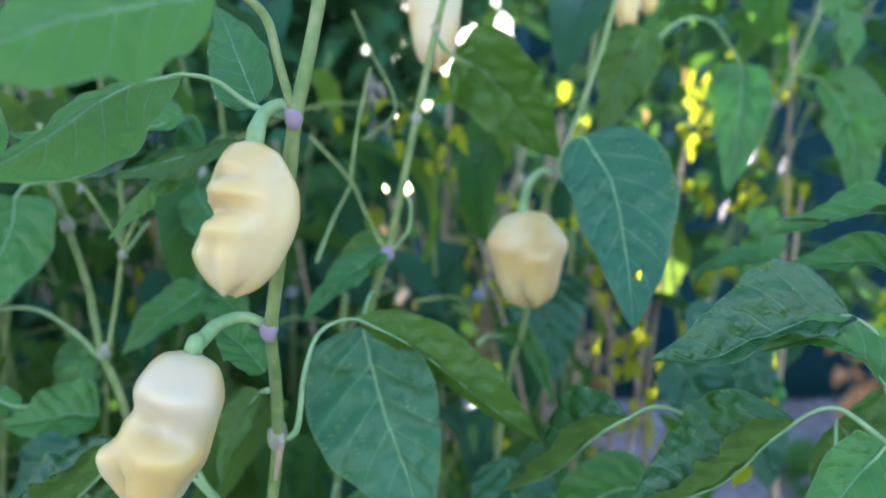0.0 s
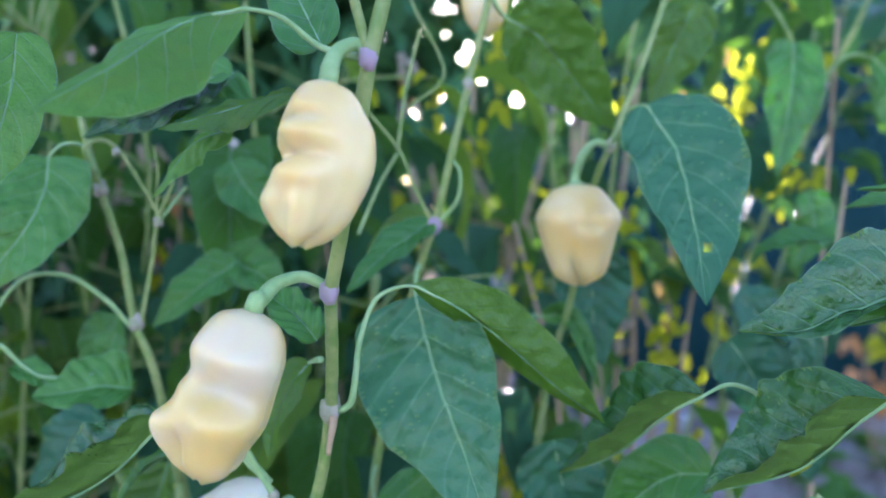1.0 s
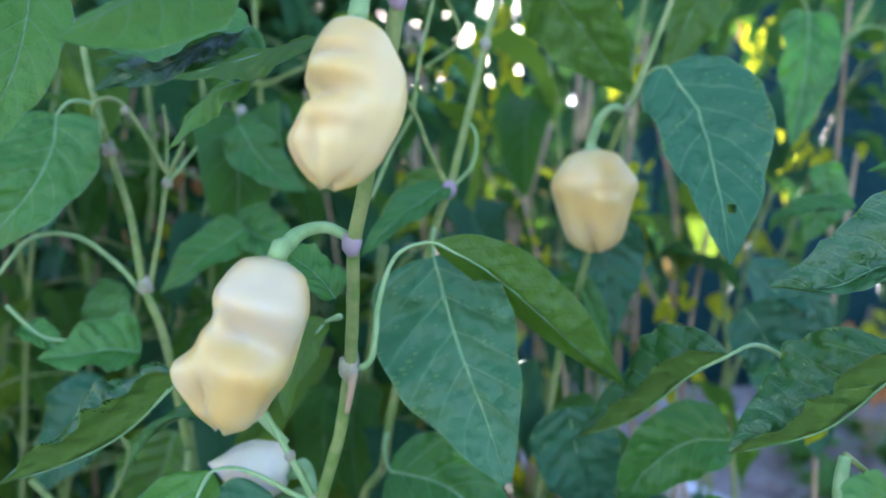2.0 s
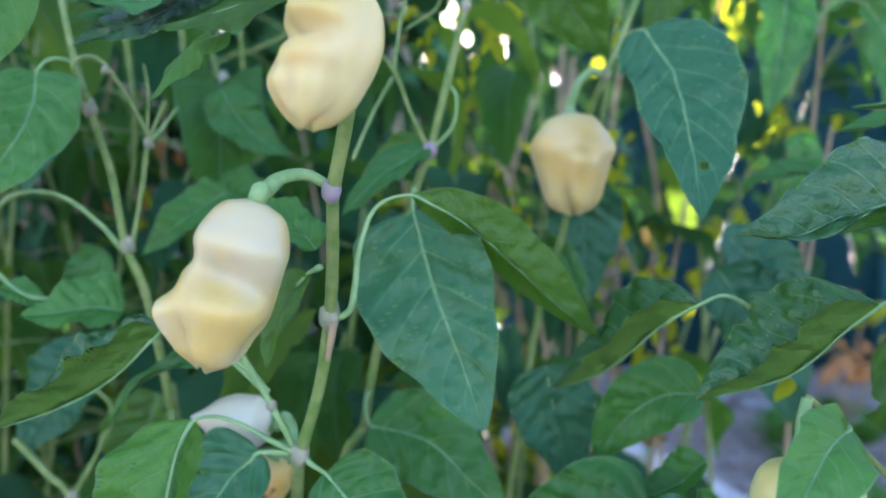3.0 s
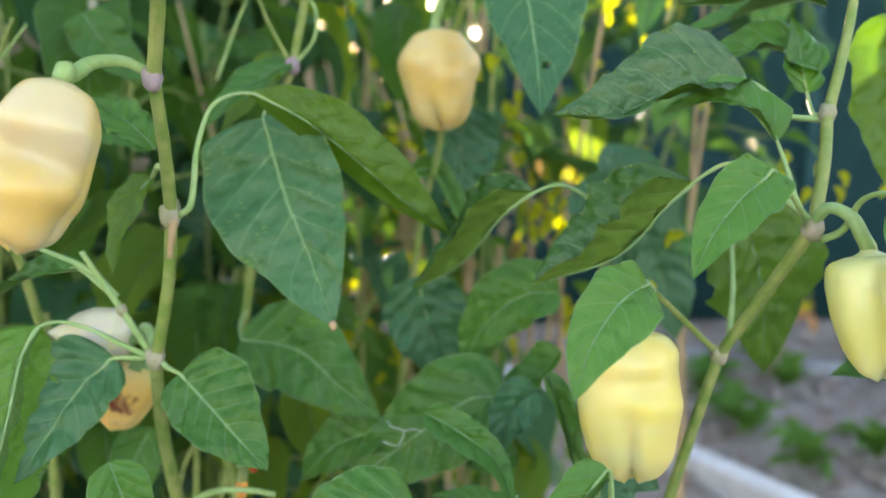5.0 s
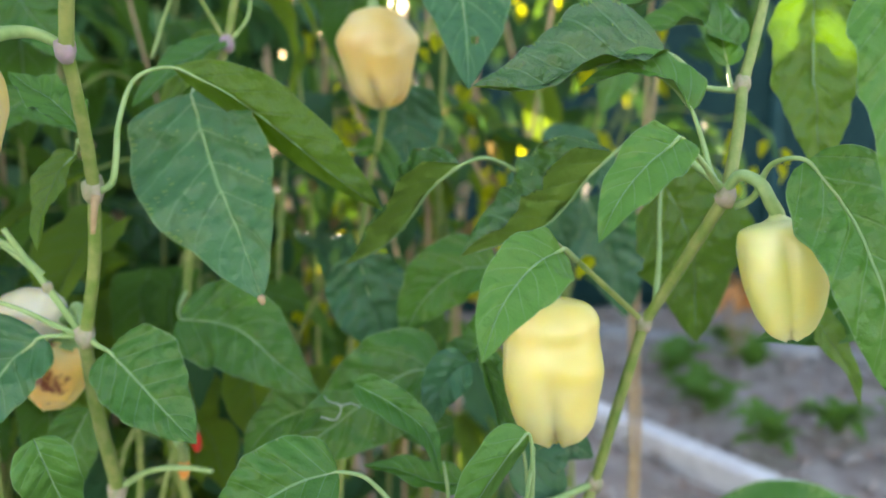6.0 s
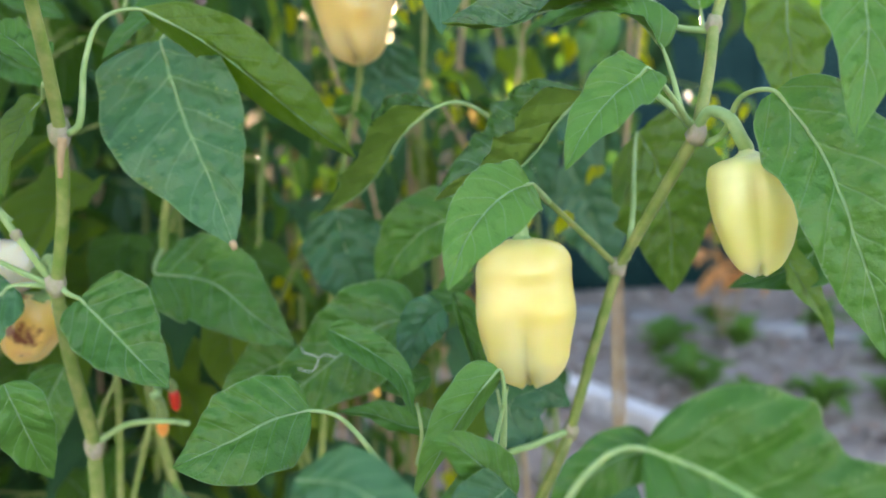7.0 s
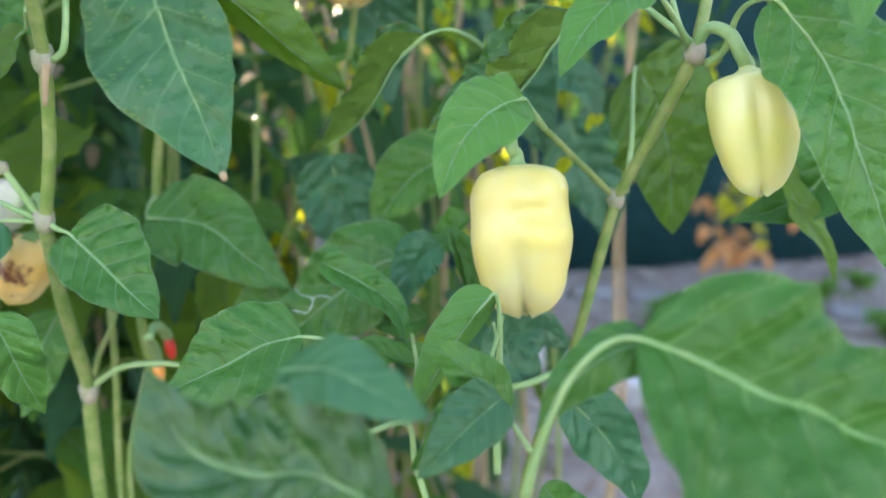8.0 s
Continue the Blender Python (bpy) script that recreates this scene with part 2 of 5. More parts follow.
def tube(pts, r0, r1, n=14, sides=8, ridges=0.0, bm=None):
    """A tapered, slightly ridged and uneven stalk along a smooth line."""
    bm = bm or bmesh.new()
    line = curve_points(pts, n)
    rings, side = [], None
    for i, c in enumerate(line):
        d = (line[min(i + 1, n)] - line[max(i - 1, 0)]).normalized()
        if side is None:
            side = d.orthogonal().normalized()
        side = (side - d * side.dot(d)).normalized()
        up = d.cross(side)
        f = i / n
        r = r0 + (r1 - r0) * f
        r *= 1 + 0.07 * noise.noise(c * 160)
        ring = []
        for k in range(sides):
            a = 2 * math.pi * k / sides
            rr = r * (1 + ridges * math.cos(4 * a))
            ring.append(bm.verts.new(c + side * (math.cos(a) * rr) + up * (math.sin(a) * rr)))
        rings.append(ring)
    for a, b in zip(rings, rings[1:]):
        for k in range(sides):
            bm.faces.new((a[k], a[(k + 1) % sides], b[(k + 1) % sides], b[k]))
    bm.faces.new(list(reversed(rings[0])))
    bm.faces.new(rings[-1])
    return bm


def knob(centre, r, axis=(0, 0, 1), squash=1.2, seed=0, bm=None):
    """A swollen joint, uneven."""
    bm = bm or bmesh.new()
    start = len(bm.verts)
    q = Vector((0, 0, 1)).rotation_difference(Vector(axis))
    made = bmesh.ops.create_icosphere(bm, subdivisions=2, radius=1.0)["verts"]
    for v in made:
        c = v.co.copy()
        k = 0.88 * r * (1 + 0.4 * noise.noise(c * 1.7 + Vector((seed, seed * 2.1, 0))))
        v.co = Vector(centre) + q @ Vector((c.x * k, c.y * k, c.z * k * squash))
    return bm


def blade_width(u, base=0.36, tip=0.95):
    """Half width along a pepper leaf: round at the base, long drawn-out tip."""
    k = base + tip
    return (u / base * k) ** base * ((1 - u) / tip * k) ** tip


def leaf_blade(pts, width, face, fold, seed=0, nu=46, nv=8, pucker=1.0, wave=1.0, twist=0.0, hole=None, lop=None, under=False, base=0.36, folds=None):
    """A pepper leaf on its midrib: two halves folded up by fold degrees (or each by its own of folds), bulging between the veins, with waved margins."""
    bm = bmesh.new()
    uvl = bm.loops.layers.uv.new("UVMap")
    rib = curve_points(pts, nu)
    face = Vector(face).normalized()
    rng = random.Random(seed)
    ph1, ph2, k1, k2 = rng.uniform(0, 6.3), rng.uniform(0, 6.3), rng.uniform(1.6, 2.6), rng.uniform(1.6, 2.6)
    lop = lop or rng.uniform(0.93, 1.07)
    rows = []
    for i, c in enumerate(rib):
        u = i / nu
        d = (rib[min(i + 1, nu)] - rib[max(i - 1, 0)]).normalized()
        n = (face - d * face.dot(d)).normalized()
        s = d.cross(n)
        if twist:
            q = Matrix.Rotation(radians(twist) * u, 3, d)
            n, s = q @ n, q @ s
        w = 0.5 * width * blade_width(min(max(u, 0.004), 0.997), base)
        row = []
        for j in range(-nv, nv + 1):
            v = j / nv
            a = abs(v)
            ang = radians(fold if folds is None else folds[0 if v > 0 else 1]) * (1 - 0.25 * a)
            ww = w * (lop if v > 0 else 2 - lop) * (1 + 0.03 * math.sin(23 * u + (ph1 if v > 0 else ph2)))
            out = s * (v * ww * math.cos(ang)) + n * (a * ww * math.sin(ang))
            bulge = math.sin(math.pi * (7 * (u - 0.22 * a) + 0.25)) ** 2
            lift = pucker * 0.17 * w * bulge * (a ** 0.6) * (1 - 0.55 * a)
            lift += wave * 0.16 * w * a * a * math.sin(2 * math.pi * (k1 if v > 0 else k2) * u + (ph1 if v > 0 else ph2))
            lift += pucker * 0.10 * w * noise.noise((c + s * v * ww) * 130 + Vector((seed, 0, 0)))
            lift += wave * 0.16 * w * a ** 0.7 * noise.noise((c + s * v * ww) * 28 + Vector((0, seed * 1.7, 0)))
            spot = c + out + n * lift
            low = bm.verts.new(spot - n * 0.00035) if under and a < 1 and 0 < i < nu else None
            row.append((bm.verts.new(spot), u, 0.5 + 0.5 * v, low))
        rows.append(row)
    for a, b in zip(rows, rows[1:]):
        for j in range(2 * nv):
            quad = (a[j], a[j + 1], b[j + 1], b[j])
            if hole and abs(0.25 * sum(q[1] for q in quad) - hole[0]) < hole[2] and abs(0.25 * sum(q[2] for q in quad) - hole[1]) < hole[3]:
                continue
            f = bm.faces.new([q[0] for q in quad])
            for lp, q in zip(f.loops, quad):
                lp[uvl].uv = (q[1], q[2])
            if under:
                quad = quad[::-1]
                f = bm.faces.new([q[3] or q[0] for q in quad])
                f.material_index = 1
                for lp, q in zip(f.loops, quad):
                    lp[uvl].uv = (q[1], q[2])
    for e in bm.edges:
        if len({f.material_index for f in e.link_faces}) > 1:
            e.smooth = False
    return bm


LEAF_COUNT = [0]


def leaf(plant, pts, width, face=(0.0, -0.8, 0.55), fold=12, mat=None, stalk=None, twist=0.0, pucker=1.0, wave=1.0, hole=None, lop=None, below=None, base=0.36, folds=None, label=""):
    """One leaf of a plant, with its midrib and, where given, the stalk that carries it."""
    LEAF_COUNT[0] += 1
    ob = part("leaf", leaf_blade(pts, width, face, fold, LEAF_COUNT[0], twist=twist, pucker=pucker, wave=wave, hole=hole, lop=lop, under=True, base=base, folds=folds), mat or LEAF, plant, label)
    ob.data.materials.append(below or (LEAF_OLIVE if mat == LEAF_OLIVE else LEAF_UNDER))
    f = Vector(face).normalized()
    rib = [q - f * (0.00035 + 0.0 * i) for i, q in enumerate(curve_points(pts, 12))]
    part("midrib", tube(rib[:-1], width * 0.008 + 0.0002, 0.0002, 12, 6), RIB, ob)
    if stalk:
        part("leaf_stalk", tube([*stalk, pts[0], *curve_points(pts, 12)[1:3]], 0.0013, 0.0004, 26, 7), STALK_PALE, ob)
    return ob


def stem(plant, pts, r0, r1, mat=None):
    return part("stem", tube(pts, r0 * 0.78, r1 * 0.78, max(8, 7 * len(pts)), 10, 0.06), mat or STALK, plant)


def node(plant, c, r, mat=None, axis=(0, 0, 1), squash=1.3):
    return part("node", knob(c, r, axis, squash, LEAF_COUNT[0]), mat or NODE, plant)


def profile(knots, s):
    xs, ys = [k[0] for k in knots], [k[1] for k in knots]
    return sum(float(np.interp(s + o, xs, ys)) for o in (-0.03, -0.015, 0, 0.015, 0.03)) / 5


ROUND = ((0, 0.10), (0.03, 0.50), (0.10, 0.80), (0.25, 0.98), (0.42, 1.0), (0.62, 0.92), (0.80, 0.80), (0.92, 0.60), (0.98, 0.34), (1, 0.05))


def pepper(label, top, bottom, width, mat, stalk, knots=ROUND, lobes=3, lobe=0.10, turn=0.0, bend=(0.0, 0.0), bumps=(), deep=1.0, flat=0.92, group="hanging peppers", cap=0.5, crease_from=0.0, calyx=None, toes=0.055):
    """A lantern-shaped pepper: lobed and dented flesh, a green calyx and the stalk it hangs by.
    bumps: (angle from the front, place along the axis, height, spread of angle, spread along the axis)."""
    top, bottom = Vector(top), Vector(bottom)
    axis = bottom - top
    length = axis.length
    axis.normalize()
    front = Vector((0, -1, 0))
    front = (front - axis * front.dot(axis)).normalized()
    right = axis.cross(front)
    if right.x < 0:
        right = -right
    fruit = thing("pepper", top, label, "pepper", group)
    bm = bmesh.new()
    nr, ns = 44, 56
    rings = []
    for i in range(nr + 1):
        s = 0.5 - 0.5 * math.cos(math.pi * i / nr)
        r = 0.5 * width * profile(knots, s)
        mid = top + axis * (length * s) + (right * bend[0] + front * bend[1]) * (length * 4 * s * (1 - s))
        ring = []
        for k in range(ns):
            a = 360.0 * k / ns
            g = min(1.0, s / 0.25) * (0.55 + 0.45 * s) * min(1.0, max(0.12, (s - crease_from) / 0.3 + 0.2))
            crease = abs(math.cos(radians((a - turn) * lobes / 2)))
            rr = r * (1 - lobe * deep * g * (1 - crease) ** 2.0 * 1.6)
            for ba, bs, bh, wa, ws in bumps:
                da = (a - ba + 180) % 360 - 180
                rr += 1.6 * r * bh * math.exp(-((da / wa) ** 2 + ((s - bs) / ws) ** 2) ** 1.3)
            q = axis * (0.6 * s) + front * math.cos(radians(a)) * 0.5 + right * math.sin(radians(a)) * 0.5
            rr *= 1 + 0.035 * noise.noise(q * 3.1 + Vector((top.x * 90, 0, 0))) + 0.012 * noise.noise(q * 9 + Vector((0, top.z * 90, 0)))
            drop = axis * (length * toes * (crease - 0.5) * max(0.0, (s - 0.7) / 0.3)) - axis * (length * 0.05 * max(0.0, 1 - s / 0.12) * min(1.0, r / (0.3 * width)))
            ring.append(bm.verts.new(mid + front * (math.cos(radians(a)) * rr * flat) + right * (math.sin(radians(a)) * rr) + drop))
        rings.append(ring)
    for a, b in zip(rings, rings[1:]):
        for k in range(ns):
            bm.faces.new((a[k], a[(k + 1) % ns], b[(k + 1) % ns], b[k]))
    bm.faces.new(list(reversed(rings[0])))
    bm.faces.new(rings[-1])
    bmesh.ops.recalc_face_normals(bm, faces=bm.faces)
    part("flesh", bm, mat, fruit)
    # calyx: a five-cornered cup that runs out into the stalk
    bm = bmesh.new()
    cup = []
    for i, (h, q) in enumerate(((-0.115, 0.12), (-0.075, 0.16), (-0.03, 0.34), (0.0, 0.52), (0.035, 0.66), (0.03, 0.60))):
        ring = []
        for k in range(30):
            a = 2 * math.pi * k / 30
            rr = 0.5 * width * q * cap / 0.5 * (1 + (0.10 * math.cos(5 * a) if i > 2 else 0))
            ring.append(bm.verts.new(top + axis * (length * (h + 0.015)) + front * (math.cos(a) * rr) + right * (math.sin(a) * rr)))
        cup.append(ring)
    for a, b in zip(cup, cup[1:]):
        for k in range(30):
            bm.faces.new((a[k], a[(k + 1) % 30], b[(k + 1) % 30], b[k]))
    part("calyx", bm, calyx or STALK_PALE, fruit, "pale green calyx")
    part("stalk", tube([*stalk, top - axis * (length * 0.10), top - axis * (length * 0.02)], 0.0017, 0.0026, 20, 10, 0.04), STALK_PALE, fruit, "curved green stalk")
    return fruit



# ---- the front plant: its jointed main stem, leaves and peppers ----
front_plant = thing("pepper_plant", (-0.10, 0.34, 0.0), "leafy pepper plant with jointed green stems and ivory peppers", "plant", "pepper plants")
stem(front_plant, [(-0.0352, 0.2050, 0.8727), (-0.0392, 0.2050, 0.8521), (-0.0440, 0.2060, 0.8320)], 0.0026, 0.0029)
stem(front_plant, [(-0.0440, 0.2060, 0.8320), (-0.0478, 0.2120, 0.8120), (-0.0545, 0.2240, 0.7800), (-0.0583, 0.2310, 0.7650)], 0.0030, 0.0030)
stem(front_plant, [(-0.0583, 0.2310, 0.7650), (-0.0597, 0.2440, 0.7430), (-0.0617, 0.2560, 0.7205)], 0.0028, 0.0030)
stem(front_plant, [(-0.0617, 0.2560, 0.7205), (-0.0664, 0.2640, 0.6930), (-0.0747, 0.2735, 0.6640)], 0.0029, 0.0031)
stem(front_plant, [(-0.0756, 0.2740, 0.6633), (-0.0786, 0.2900, 0.6268), (-0.0786, 0.3080, 0.5833)], 0.0033, 0.0038)
stem(front_plant, [(-0.0786, 0.3080, 0.5833), (-0.0825, 0.3150, 0.5450), (-0.0850, 0.3300, 0.3500), (-0.1000, 0.3400, -0.0200)], 0.0040, 0.0055)
stem(front_plant, [(-0.0440, 0.2060, 0.8320), (-0.0481, 0.2040, 0.8471), (-0.0515, 0.2020, 0.8603), (-0.0592, 0.1980, 0.8671)], 0.0020, 0.0017)
node(front_plant, (-0.0440, 0.2060, 0.8320), 0.0034, NODE_PURPLE)
node(front_plant, (-0.0583, 0.2310, 0.7650), 0.0039, NODE_PURPLE)
node(front_plant, (-0.0617, 0.2560, 0.7205), 0.0046)
node(front_plant, (-0.0747, 0.2735, 0.6640), 0.0045)
node(front_plant, (-0.0786, 0.3080, 0.5833), 0.0052)
stem(front_plant, [(-0.0743, 0.3500, 0.6172), (-0.0835, 0.3450, 0.5901), (-0.0900, 0.3400, 0.5631), (-0.0900, 0.3400, 0.3000), (-0.0980, 0.3420, -0.0200)], 0.0016, 0.0032)
stem(front_plant, [(-0.0835, 0.3600, 0.6094), (-0.0844, 0.3600, 0.5731), (-0.0884, 0.3600, 0.5033), (-0.0900, 0.3500, 0.3000), (-0.1000, 0.3450, -0.0200)], 0.0022, 0.0034)
stem(front_plant, [(-0.0699, 0.3700, 0.5748), (-0.0792, 0.3650, 0.5390), (-0.0839, 0.3600, 0.4995), (-0.0850, 0.3500, 0.3000), (-0.0960, 0.3450, -0.0200)], 0.0020, 0.0034)
part('dried_bud', tube([(-0.0601, 0.2525, 0.7188), (-0.0608, 0.2515, 0.7129), (-0.0621, 0.2525, 0.7053)], 0.0015, 0.0009, 8, 8), DRY, front_plant, 'dried brown flower stub')
leaf(front_plant, [(-0.0339, 0.2900, 0.7571), (-0.0251, 0.2770, 0.7287), (-0.0138, 0.2660, 0.7013), (-0.0053, 0.2550, 0.6784)], 0.0540, stalk=[(-0.0345, 0.3470, 0.7645), (-0.0348, 0.3350, 0.7669), (-0.0349, 0.3120, 0.7633)], fold=9, face=(-0.15, -0.93, 0.32), lop=1.12, mat=LEAF_BLUE, label='broad hanging green leaf with a pale midrib')
leaf(front_plant, [(-0.0340, 0.2630, 0.7640), (-0.0172, 0.2660, 0.7559), (-0.0022, 0.2700, 0.7448), (0.0213, 0.2770, 0.7246), (0.0410, 0.2820, 0.7096)], 0.0310, stalk=[(-0.0593, 0.2545, 0.7201), (-0.0546, 0.2530, 0.7232), (-0.0530, 0.2540, 0.7327), (-0.0522, 0.2560, 0.7433), (-0.0484, 0.2590, 0.7568), (-0.0426, 0.2610, 0.7623)], folds=(-95, 5), face=(-0.2, -0.93, 0.32), mat=LEAF_OLIVE, wave=0.5, base=0.75, label='narrow olive leaf folded along its midrib')
leaf(front_plant, [(-0.0520, 0.3250, 0.6577), (-0.0255, 0.3150, 0.6542), (-0.0060, 0.3060, 0.6395), (0.0120, 0.2990, 0.6263)], 0.0416, stalk=[(-0.0553, 0.3570, 0.6649), (-0.0561, 0.3450, 0.6604)], fold=10, face=(-0.2, -0.85, 0.5))
leaf(front_plant, [(-0.0637, 0.2640, 0.6597), (-0.0522, 0.2560, 0.6504), (-0.0397, 0.2470, 0.6400), (-0.0279, 0.2380, 0.6315)], 0.0335, stalk=[(-0.0737, 0.2735, 0.6634), (-0.0702, 0.2700, 0.6610)], fold=10, lop=0.82, face=(-0.1, -0.88, 0.46))
leaf(front_plant, [(-0.1119, 0.2620, 0.6795), (-0.1159, 0.2560, 0.6704), (-0.1177, 0.2490, 0.6530), (-0.1212, 0.2420, 0.6325), (-0.1298, 0.2350, 0.6081)], 0.0500, stalk=[(-0.0762, 0.2730, 0.6638), (-0.0844, 0.2700, 0.6691), (-0.0953, 0.2660, 0.6769), (-0.1046, 0.2640, 0.6806)], folds=(8, -100), base=0.65, face=(-0.25, -0.85, 0.45), mat=LEAF_BRIGHT, label='light green leaf bent down from its stalk')
leaf(front_plant, [(-0.0898, 0.2720, 0.6643), (-0.0998, 0.2660, 0.6557), (-0.1075, 0.2580, 0.6429), (-0.1182, 0.2500, 0.6254)], 0.0330, stalk=[(-0.0757, 0.2740, 0.6633)], fold=10, lop=1.15, face=(0.1, -0.9, 0.42), mat=LEAF_BLUE)
leaf(front_plant, [(-0.0727, 0.2720, 0.7335), (-0.0786, 0.2700, 0.7257), (-0.0843, 0.2680, 0.7120), (-0.0863, 0.2650, 0.6980)], 0.0163, stalk=[(-0.0661, 0.2580, 0.7376)], fold=24, face=(-0.5, -0.8, 0.3), mat=LEAF_OLIVE)
leaf(front_plant, [(-0.0681, 0.2620, 0.7437), (-0.0747, 0.2640, 0.7498), (-0.0843, 0.2700, 0.7561), (-0.0953, 0.2750, 0.7635)], 0.0195, fold=30, face=(0.4, -0.7, 0.6), mat=LEAF_PALE, pucker=2.0)
leaf(front_plant, [(-0.1243, 0.2640, 0.7123), (-0.1415, 0.2590, 0.6944), (-0.1601, 0.2560, 0.6842), (-0.1833, 0.2550, 0.6763)], 0.0400, stalk=[(-0.0861, 0.2680, 0.6890), (-0.0968, 0.2650, 0.7011)], folds=(50, 80), lop=1.18, face=(-0.3, -0.15, 0.9), mat=LEAF_GLOSS, below=LEAF_LIME, label='long folded green leaf under a pepper')
leaf(front_plant, [(-0.1006, 0.2720, 0.6991), (-0.1248, 0.2850, 0.6941), (-0.1461, 0.2950, 0.6821), (-0.1617, 0.3000, 0.6610)], 0.0161, stalk=[(-0.0889, 0.2680, 0.6908)], fold=30, face=(0.0, -0.45, 0.9))
stem(front_plant, [(-0.0760, 0.2740, 0.6633), (-0.0849, 0.2680, 0.6840), (-0.0960, 0.2630, 0.7068)], 0.0018, 0.0013, mat=STALK_PALE)
node(front_plant, (-0.0849, 0.2680, 0.6840), 0.0022)
leaf(front_plant, [(-0.0819, 0.2400, 0.6362), (-0.0784, 0.2400, 0.6247), (-0.0762, 0.2450, 0.6096), (-0.0735, 0.2500, 0.5959)], 0.0204, fold=15, mat=LEAF_PALE, face=(0.2, -0.85, 0.4))
leaf(front_plant, [(-0.0964, 0.3300, 0.6145), (-0.1032, 0.3250, 0.6003), (-0.1064, 0.3200, 0.5833), (-0.1117, 0.3150, 0.5697)], 0.0242, fold=15, face=(0.2, -0.9, 0.3))
part('dried_tip', knob((-0.0055, 0.2545, 0.6792), 0.0016, (0.3, 0, -1), 1.4, 3), DRY, front_plant, 'dried pale leaf tip')
stem(front_plant, [(-0.0785, 0.3080, 0.5842), (-0.0621, 0.3000, 0.5951), (-0.0454, 0.2950, 0.5976), (-0.0338, 0.2900, 0.5975)], 0.0020, 0.0014, mat=STALK_PALE)
leaf(front_plant, [(-0.0773, 0.2050, 0.8444), (-0.0915, 0.1960, 0.8381), (-0.1051, 0.1860, 0.8245), (-0.1190, 0.1760, 0.8118)], 0.0310, stalk=[(-0.0458, 0.2080, 0.8324), (-0.0591, 0.2140, 0.8368), (-0.0690, 0.2100, 0.8436)], folds=(-30, -52), base=0.85, wave=0.3, pucker=0.5, face=(0.0, -0.72, 0.68), mat=LEAF_BRIGHT, label='blurred green leaf close to the lens')
leaf(front_plant, [(-0.0493, 0.1500, 0.8489), (-0.0639, 0.1420, 0.8444), (-0.0766, 0.1340, 0.8381), (-0.0935, 0.1260, 0.8282)], 0.0360, fold=-10, base=0.7, wave=0.4, pucker=0.5, face=(0.0, -0.85, 0.5), mat=LEAF_BRIGHT, label='blurred pale green leaf close to the lens')
leaf(front_plant, [(-0.0723, 0.2400, 0.8285), (-0.0876, 0.2450, 0.8258), (-0.1035, 0.2500, 0.8222), (-0.1230, 0.2550, 0.8179)], 0.0190, folds=(-28, -28), base=0.5, face=(0.0, -0.7, 0.7), mat=LEAF_OLIVE)
leaf(front_plant, [(-0.1101, 0.2920, 0.8485), (-0.1332, 0.2900, 0.8323), (-0.1496, 0.2880, 0.8245), (-0.1658, 0.2860, 0.8176)], 0.0320, folds=(20, 20), face=(0.0, -0.8, 0.6), mat=LEAF_GLOSS)
leaf(front_plant, [(-0.0994, 0.2620, 0.8197), (-0.1126, 0.2620, 0.8143), (-0.1203, 0.2620, 0.8052), (-0.1279, 0.2620, 0.7941)], 0.0165, folds=(-35, -35), base=0.45, face=(-0.2, -0.7, 0.68), mat=LEAF_BRIGHT)
leaf(front_plant, [(-0.1032, 0.3000, 0.8324), (-0.1228, 0.2980, 0.8324), (-0.1461, 0.2950, 0.8288), (-0.1678, 0.2900, 0.8291)], 0.0374, fold=25, face=(0, -0.75, 0.65), mat=LEAF_PALE)
leaf(front_plant, [(-0.1046, 0.2800, 0.8431), (-0.1274, 0.2800, 0.8363), (-0.1503, 0.2800, 0.8324), (-0.1752, 0.2800, 0.8368)], 0.0299, fold=28, face=(0, -0.7, 0.7), mat=LEAF_PALE)
leaf(front_plant, [(-0.0603, 0.2250, 0.8391), (-0.0710, 0.2400, 0.8582), (-0.0769, 0.2500, 0.8687), (-0.0852, 0.2600, 0.8818)], 0.0220, fold=10, face=(0.1, -0.9, -0.2))
pepper('ivory pepper with deep folds on a curved stalk', (-0.0765, 0.2085, 0.7602), (-0.0893, 0.2045, 0.7145), 0.0277, IVORY, [(-0.0602, 0.2310, 0.7668), (-0.0664, 0.2280, 0.7695), (-0.0727, 0.2210, 0.7679), (-0.0760, 0.2140, 0.7633)],
       knots=((0, 0.10), (0.03, 0.50), (0.10, 0.80), (0.24, 0.97), (0.38, 0.97), (0.55, 0.98), (0.72, 1.0), (0.86, 0.84), (0.95, 0.56), (1, 0.05)),
       lobes=3,
       lobe=0.08,
       turn=30,
       bumps=((-2, 0.44, -0.19, 40, 0.095), (52, 0.46, -0.06, 34, 0.07), (-10, 0.44, -0.06, 18, 0.05), (-80, 0.40, -0.08, 30, 0.07), (-90, 0.76, 0.22, 40, 0.12), (-48, 0.84, -0.20, 14, 0.12), (8, 0.24, 0.09, 55, 0.10), (14, 0.62, 0.10, 40, 0.09), (-20, 0.95, 0.06, 40, 0.08), (85, 0.80, -0.14, 45, 0.14)),
       cap=0.28)
